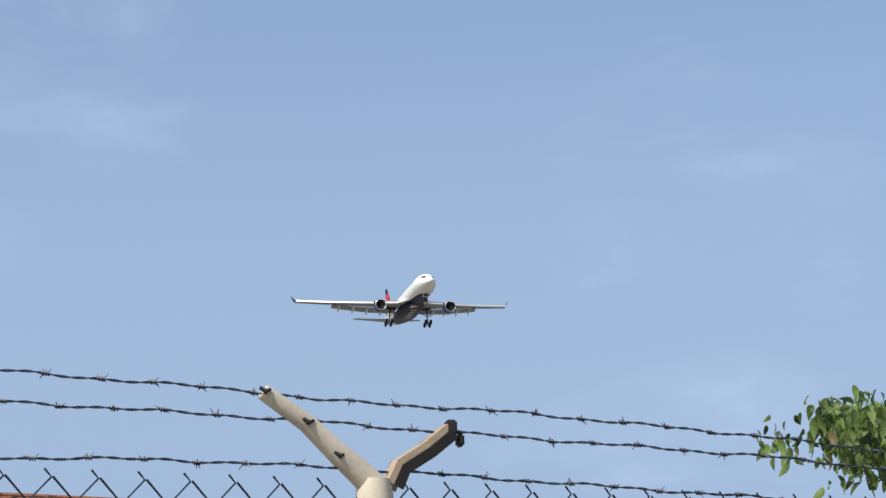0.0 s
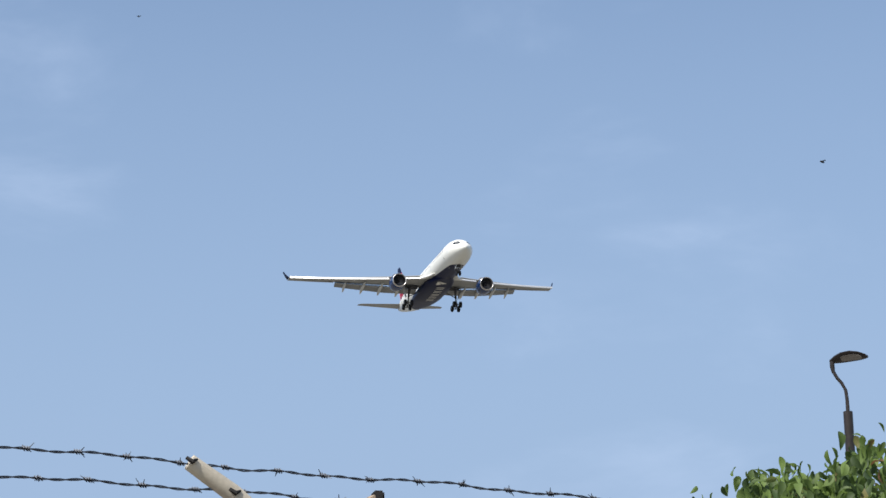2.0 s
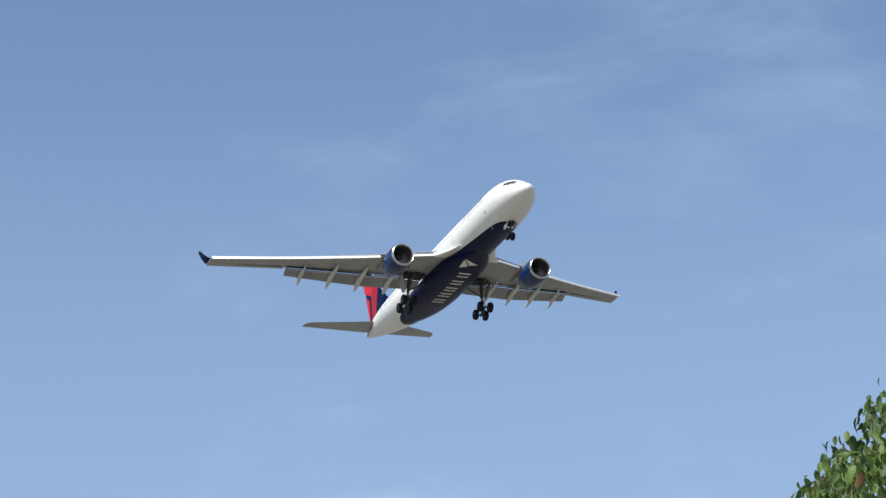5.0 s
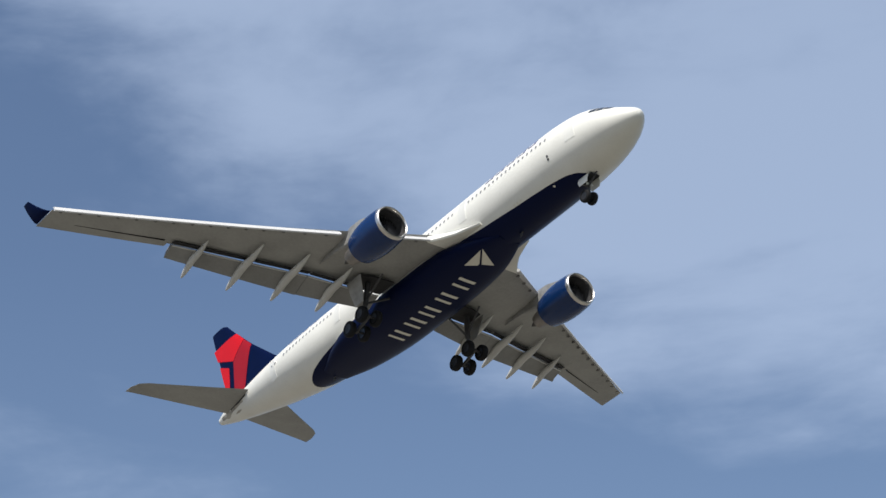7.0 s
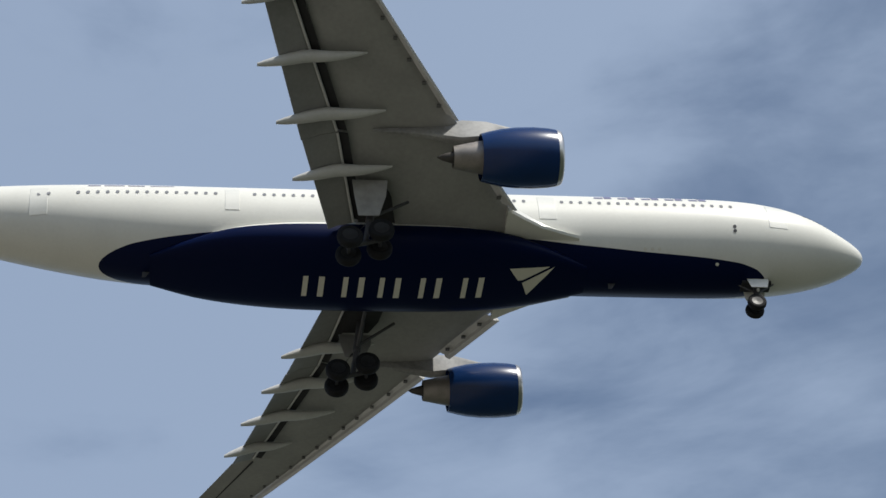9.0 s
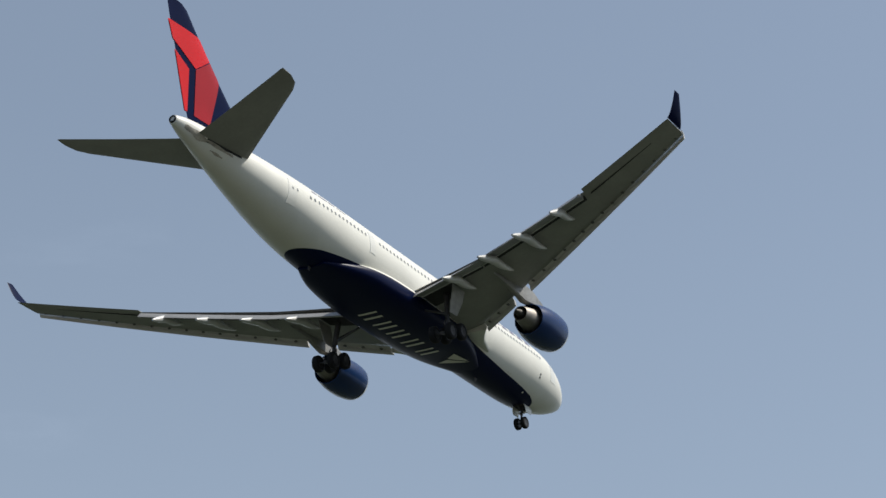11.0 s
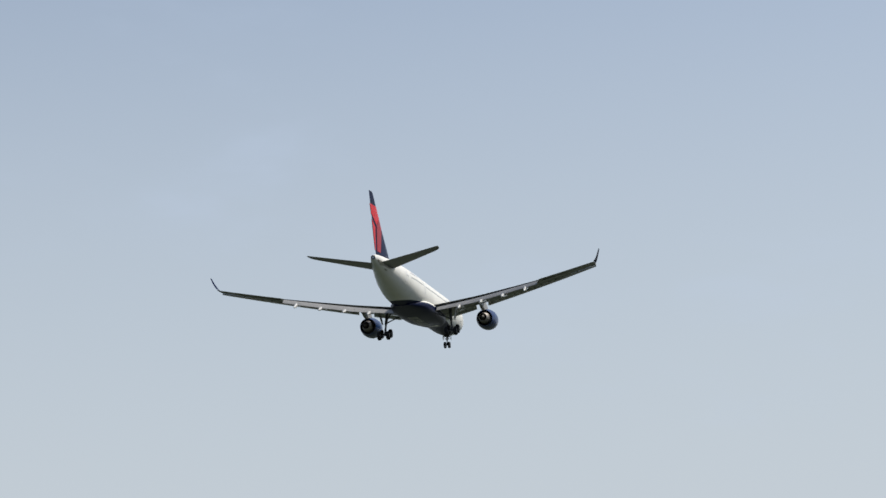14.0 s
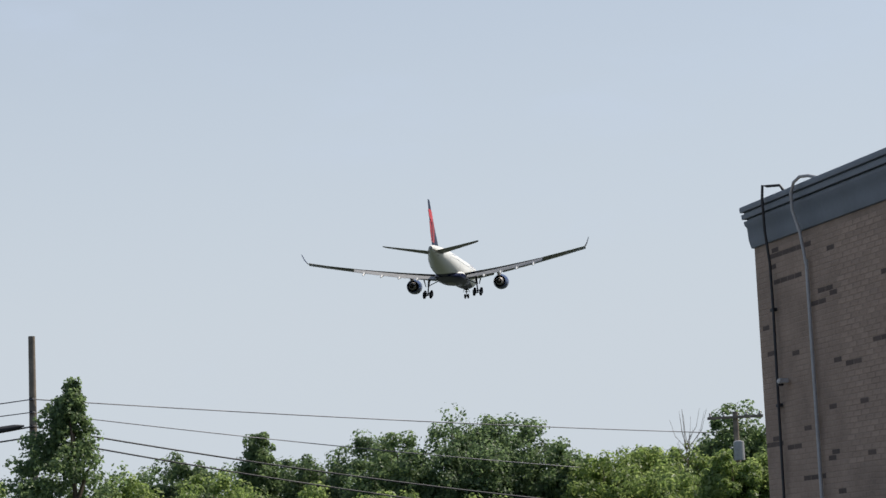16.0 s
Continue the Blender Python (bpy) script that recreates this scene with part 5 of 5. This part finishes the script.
def make_building():
    b = new("brick_building")
    b.location = BC
    tagged(b, "brown brick building with a blue-grey metal cornice and wall pipes", "building")
    walls = []
    for u0, u1, o0, o1 in ((0.0, B_LEN, -0.3, 0.0), (0.0, 0.3, -B_DEEP, -0.3), (B_LEN - 0.3, B_LEN, -B_DEEP, -0.3), (0.3, B_LEN - 0.3, -B_DEEP, -B_DEEP + 0.3)):
        bm = bmesh.new()
        prism(bm, [(o0, 0), (o1, 0), (o1, WALL_TOP), (o0, WALL_TOP)], u0, u1)
        walls.append(part("wall", bm, M_MORTAR, b, "mortared brick wall"))
    bm = bmesh.new()
    prism(bm, [(-B_DEEP + 0.1, WALL_TOP - 0.05), (-0.1, WALL_TOP - 0.05), (-0.1, WALL_TOP + 0.2), (-B_DEEP + 0.1, WALL_TOP + 0.2)], 0.1, B_LEN - 0.1)
    part("roof", bm, M_ROOF, b, "flat felt roof")
    T, W0 = CORNICE_TOP, WALL_TOP
    prof = [(0.004, W0 - 0.03), (0.03, W0 - 0.02), (0.05, W0 + 0.08), (0.06, W0 + 0.24), (0.085, W0 + 0.29), (0.088, W0 + 0.33), (0.055, W0 + 0.335), (0.055, W0 + 0.355), (0.105, W0 + 0.36), (0.11, W0 + 0.42), (0.08, W0 + 0.425), (0.08, W0 + 0.445), (0.12, W0 + 0.45), (0.125, T - 0.03), (0.12, T), (-0.32, T), (-0.32, W0 + 0.001), (0.004, W0 + 0.001)]
    bm = bmesh.new()
    loft(bm, [[bp(B_LEN + 0.03, z, o) for o, z in prof], [bp(-o, z, o) for o, z in prof], [bp(-o, z, -B_DEEP) for o, z in prof]])
    part("cornice", bm, M_CORNICE, b, "stepped blue-grey metal cornice", 25)
    # pipes
    bm = bmesh.new()
    tube(bm, [bp(0.98, T + 0.02, -0.02), bp(0.95, T + 0.11, 0.03), bp(0.76, T + 0.13, 0.12), bp(0.72, T + 0.145, 0.16), bp(0.71, T - 0.02, 0.17), bp(0.66, W0 + 0.1, 0.14), bp(0.6, W0 - 0.3, 0.07), bp(0.59, W0 - 0.8, 0.06), bp(0.53, 0.1, 0.06)], 0.018, 10)
    pipe = part("downpipe", bm, M_PIPE, b, "black iron pipe")
    for z in (1.2, 2.4, 3.6, 4.8):
        bm = bmesh.new()
        box(bm, (-0.06, -0.02, -0.02), (0.06, 0.04, 0.02), 0.005, Matrix.Translation(bp(0.52, z, 0.03)) @ Matrix.Rotation(math.atan2(BU.y, BU.x), 4, "Z"))
        part("pipe_bracket", bm, M_PIPE, pipe)
    bm = bmesh.new()
    tube(bm, [bp(2.05, T + 0.01, 0.02), bp(1.9, T + 0.06, 0.08), bp(1.78, T + 0.07, 0.14), bp(1.66, T + 0.02, 0.17), bp(1.59, T - 0.1, 0.18), bp(1.57, T - 0.3, 0.17), bp(1.59, W0 - 0.05, 0.1), bp(1.61, W0 - 0.3, 0.07), bp(1.62, W0 - 0.45, 0.06)], [0.02] * 9, 10)
    part("cable_loop", bm, M_CONDUIT, b, "grey looped cable over the cornice")
    bm = bmesh.new()
    tube(bm, [bp(1.62, W0 - 0.4, 0.05), bp(1.63, 0.1, 0.05)], 0.023, 12)
    part("conduit", bm, M_CONDUIT, b, "pale grey conduit")
    bm = bmesh.new()
    m = Matrix.Translation(bp(0.78, 3.87, 0.08)) @ Matrix.Rotation(math.atan2(BU.y, BU.x), 4, "Z")
    box(bm, (-0.03, -0.07, -0.02), (0.08, 0.05, 0.04), 0.012, m)
    cam_ = part("security_camera", bm, M_CONDUIT, b, "small pale security camera")
    bm = bmesh.new()
    box(bm, (-0.06, -0.05, -0.045), (-0.025, 0.03, 0.03), 0.01, m)
    part("lens_hood", bm, M_PIPE, cam_, "dark lens hood")
    return b, walls[0]


def make_bricks(wall):
    """Bricks on the long wall; those of the stretch next to the path are parts of their own."""
    rng = random.Random(8)
    L_, H_, D_ = 0.2, 0.057, 0.005

    def shape(bm, u, z, l):
        e = 0.004
        lo = [bp(u, z, 0.0), bp(u + l, z, 0.0), bp(u + l, z + H_, 0.0), bp(u, z + H_, 0.0)]
        hi = [bp(u + e, z + e, D_ / 2), bp(u + l - e, z + e, D_ / 2), bp(u + l - e, z + H_ - e, D_ / 2), bp(u + e, z + H_ - e, D_ / 2)]
        v = [bm.verts.new(p) for p in lo + hi]
        bm.faces.new(v[4:])
        for i in range(4):
            bm.faces.new((v[i], v[(i + 1) % 4], v[4 + (i + 1) % 4], v[4 + i]))

    meshes = {}
    for key, mt in (("pale", M_BRICK), ("dark", M_BRICK_DARK)):
        bm = bmesh.new()
        shape(bm, 0, 0, L_)
        bmesh.ops.recalc_face_normals(bm, faces=bm.faces)
        me = bpy.data.meshes.new("brick")
        bm.to_mesh(me)
        bm.free()
        me.materials.append(mt)
        meshes[key] = me
    rest, rest_dark = bmesh.new(), bmesh.new()
    z, row = 0.02, 0
    count = 0
    while z + H_ < WALL_TOP - 0.1:
        u = 0.0 if row % 2 else -0.105
        prev = False
        while u < 6.0:
            a, l = max(u, 0.002), min(u + L_, 6.0) - max(u, 0.002)
            dark = rng.random() < (0.5 if prev else 0.035)
            prev = dark
            if l > 0.05:
                if 2.25 < u < 3.45 and z > 2.75 and l > 0.19 and count < 296:
                    ob = new("brick", meshes["dark" if dark else "pale"])
                    ob.parent = wall
                    ob.location = bp(u, z, rng.uniform(-0.001, 0.002))
                    count += 1
                else:
                    shape(rest_dark if dark else rest, a, z, l)
            u += L_ + 0.01
        z += H_ + 0.01
        row += 1
    for bm, mt in ((rest, M_BRICK_FAR), (rest_dark, M_BRICK_DARK)):
        ob = part("brickwork", bm, mt, wall, "rows of brown bricks", 20)
        ob["kind"] = "stuff"


# ---- utility poles and lines ----
M_POLE = mat("weathered_pole_wood", (0.20, 0.165, 0.125), 0.9, 0, 0.3, 4, bump=0.5, bump_scale=30)
M_CABLE = mat("black_cable", (0.025, 0.025, 0.027), 0.6, 0, 0.2, 3)
M_LINE = mat("grey_line", (0.10, 0.10, 0.11), 0.5, 0.4, 0.2, 3)


def make_pole(az_, el_, d, lean, label, arm):
    top = at(az_, el_, d)
    pole = new("utility_pole")
    pole.location = (top.x, top.y, 0)
    tagged(pole, label, "utility pole")
    bm = bmesh.new()
    tube(bm, [(0, 0, 0), (0, 0, top.z * 0.5), (lean, 0, top.z)], [0.17, 0.145, 0.12], 14)
    part("shaft", bm, M_POLE, pole, "weathered wooden shaft")
    if arm:
        bm = bmesh.new()
        box(bm, (-1.22, -0.06, -0.06), (1.22, 0.06, 0.06), 0.01, Matrix.Translation((0, -0.15, top.z - 0.25)))
        part("crossarm", bm, M_POLE, pole, "dark wooden crossarm")
        bm = bmesh.new()
        revolve(bm, [(-0.4, 0.01), (-0.4, 0.24), (0.4, 0.24), (0.46, 0.1), (0.46, 0.01)], (0.1, -0.4, top.z - 1.75), (0, 0, 1), 18)
        part("transformer", bm, M_CONDUIT, pole, "grey transformer can")
        for x in (-1.1, -0.5, 0.5, 1.1):
            bm = bmesh.new()
            revolve(bm, [(0, 0.03), (0.05, 0.06), (0.1, 0.035), (0.15, 0.055), (0.19, 0.01)], (x, -0.15, top.z - 0.19), (0, 0, 1), 10)
            part("insulator", bm, M_CONDUIT, pole)
    else:
        for z in (4.78, 4.47, 4.13, 3.88):
            bm = bmesh.new()
            zz = at(az_, z, d).z
            box(bm, (-0.05, -0.22, -0.05), (0.05, -0.1, 0.05), 0.01, Matrix.Translation((lean * 0.8, 0, zz)))
            part("line_bracket", bm, M_PIPE, pole)
    return pole


def line(points, sag, r, name, label, material):
    bm = bmesh.new()
    for a, b in zip(points, points[1:]):
        a, b = Vector(a), Vector(b)
        tube(bm, [a.lerp(b, k / 16) - Vector((0, 0, sag * 4 * (k / 16) * (1 - k / 16))) for k in range(17)], r, 6)
    ob = part(name, bm, material, None, "", 60)
    tagged(ob, label, "cable", "lines along the poles")


make_pole(-21.17, 6.29, 85, 0.0, "weathered wooden utility pole carrying four lines", False)
make_pole(-4.15, 3.78, 104, 0.0, "wooden utility pole with crossarm and transformer", True)
line([at(-30, 4.0, 84.6), at(-21.17, 4.78, 84.8), at(-4.6, 3.29, 103.8)], 0.12, 0.02, "power_line", "thin grey power line between wooden poles", M_LINE)
line([at(-30, 3.8, 84.6), at(-21.17, 4.47, 84.8), at(-8.0, 2.62, 99)], 0.12, 0.018, "power_line", "thin grey power line between wooden poles", M_LINE)
line([at(-30, 3.4, 84.6), at(-21.17, 4.13, 84.8), at(-5.0, 1.35, 96)], 0.3, 0.03, "telephone_cable", "thick black telephone cable on wooden poles", M_CABLE)
line([at(-30, 3.2, 84.6), at(-21.17, 3.88, 84.8), at(-8.0, 1.35, 94)], 0.2, 0.03, "telephone_cable", "thick black telephone cable on wooden poles", M_CABLE)


def make_splice():
    bm = bmesh.new()
    tube(bm, [at(-22.3, 4.03, 84.6), at(-22.25, 4.035, 84.6), at(-21.6, 4.12, 84.7), at(-21.38, 4.15, 84.7)], [0.04, 0.12, 0.1, 0.03], 12)
    ob = part("splice_case", bm, M_CABLE, None)
    tagged(ob, "black cable splice case hanging beside the pole", "cable fitting")


make_splice()
building, brick_wall = make_building()
make_bricks(brick_wall)


# ---- a passing insect ----
def make_insect():
    fly = new("flying_insect")
    tagged(fly, "small black insect flying past", "insect")
    bm = bmesh.new()
    loft(bm, [ring((x, 0, 0), (0, 1, 0), (0, 0, 1), r, r, 8) for x, r in ((-0.004, 0.0004), (-0.002, 0.0014), (0.001, 0.0016), (0.003, 0.0011), (0.004, 0.0004))])
    part("body", bm, M_DARK, fly)
    for s in (-1, 1):
        bm = bmesh.new()
        loft(bm, [[Vector((0.001, s * 0.001, 0.001)), Vector((-0.001, s * 0.001, 0.001)), Vector((-0.001, s * 0.001, 0.0012)), Vector((0.001, s * 0.001, 0.0012))], [Vector((0.0, s * 0.005, 0.002)), Vector((-0.003, s * 0.0045, 0.002)), Vector((-0.003, s * 0.0045, 0.0022)), Vector((0.0, s * 0.005, 0.0022))]])
        part("wing", bm, M_DARK, fly)
    return fly


insect = make_insect()
second_insect = copy_thing(insect, Matrix.Translation(at(-190, 30, 3.0)))


# ---- what moves ----
def motions():
    rows = []
    for k in range(17):
        d = k - 8.985
        rows.append((k, pose(-94.24 + 0.168 * d, 68.64 * d + 0.066 * d * d, 91.02 + 1.6 - 0.05241 * 68.64 * d, 2.30, 0.0, 3.02)))
    walk(airliner, rows)
    # one insect darts across close by, another drops away into the distance
    darting = ((0, -192, 19, 2.0), (1.7, -187, 18.9, 2.0), (1.8, -176.6, 17.57, 2.2), (1.9, -166.27, 16.36, 2.6), (2.0, -158.79, 15.96, 3.2), (2.1, -153.2, 15.8, 4.2), (2.6, -138, 16, 10.0), (16, -120, 12, 200.0))
    dropping = ((0, -190, 30, 3.0), (1.9, -178.2, 21.5, 4.2), (2.0, -176.1, 19.87, 5.0), (2.1, -174.9, 18.84, 6.5), (2.2, -174.5, 17.15, 9.0), (2.4, -173.8, 14.0, 22.0), (16, -172, 10.0, 500.0))
    for thing, way, turn in ((insect, darting, 20), (second_insect, dropping, 75)):
        walk(thing, [(t, Matrix.Translation(at(a, e, d)) @ pose(0, 0, 0, 0, -12, turn)) for t, a, e, d in way])


motions()
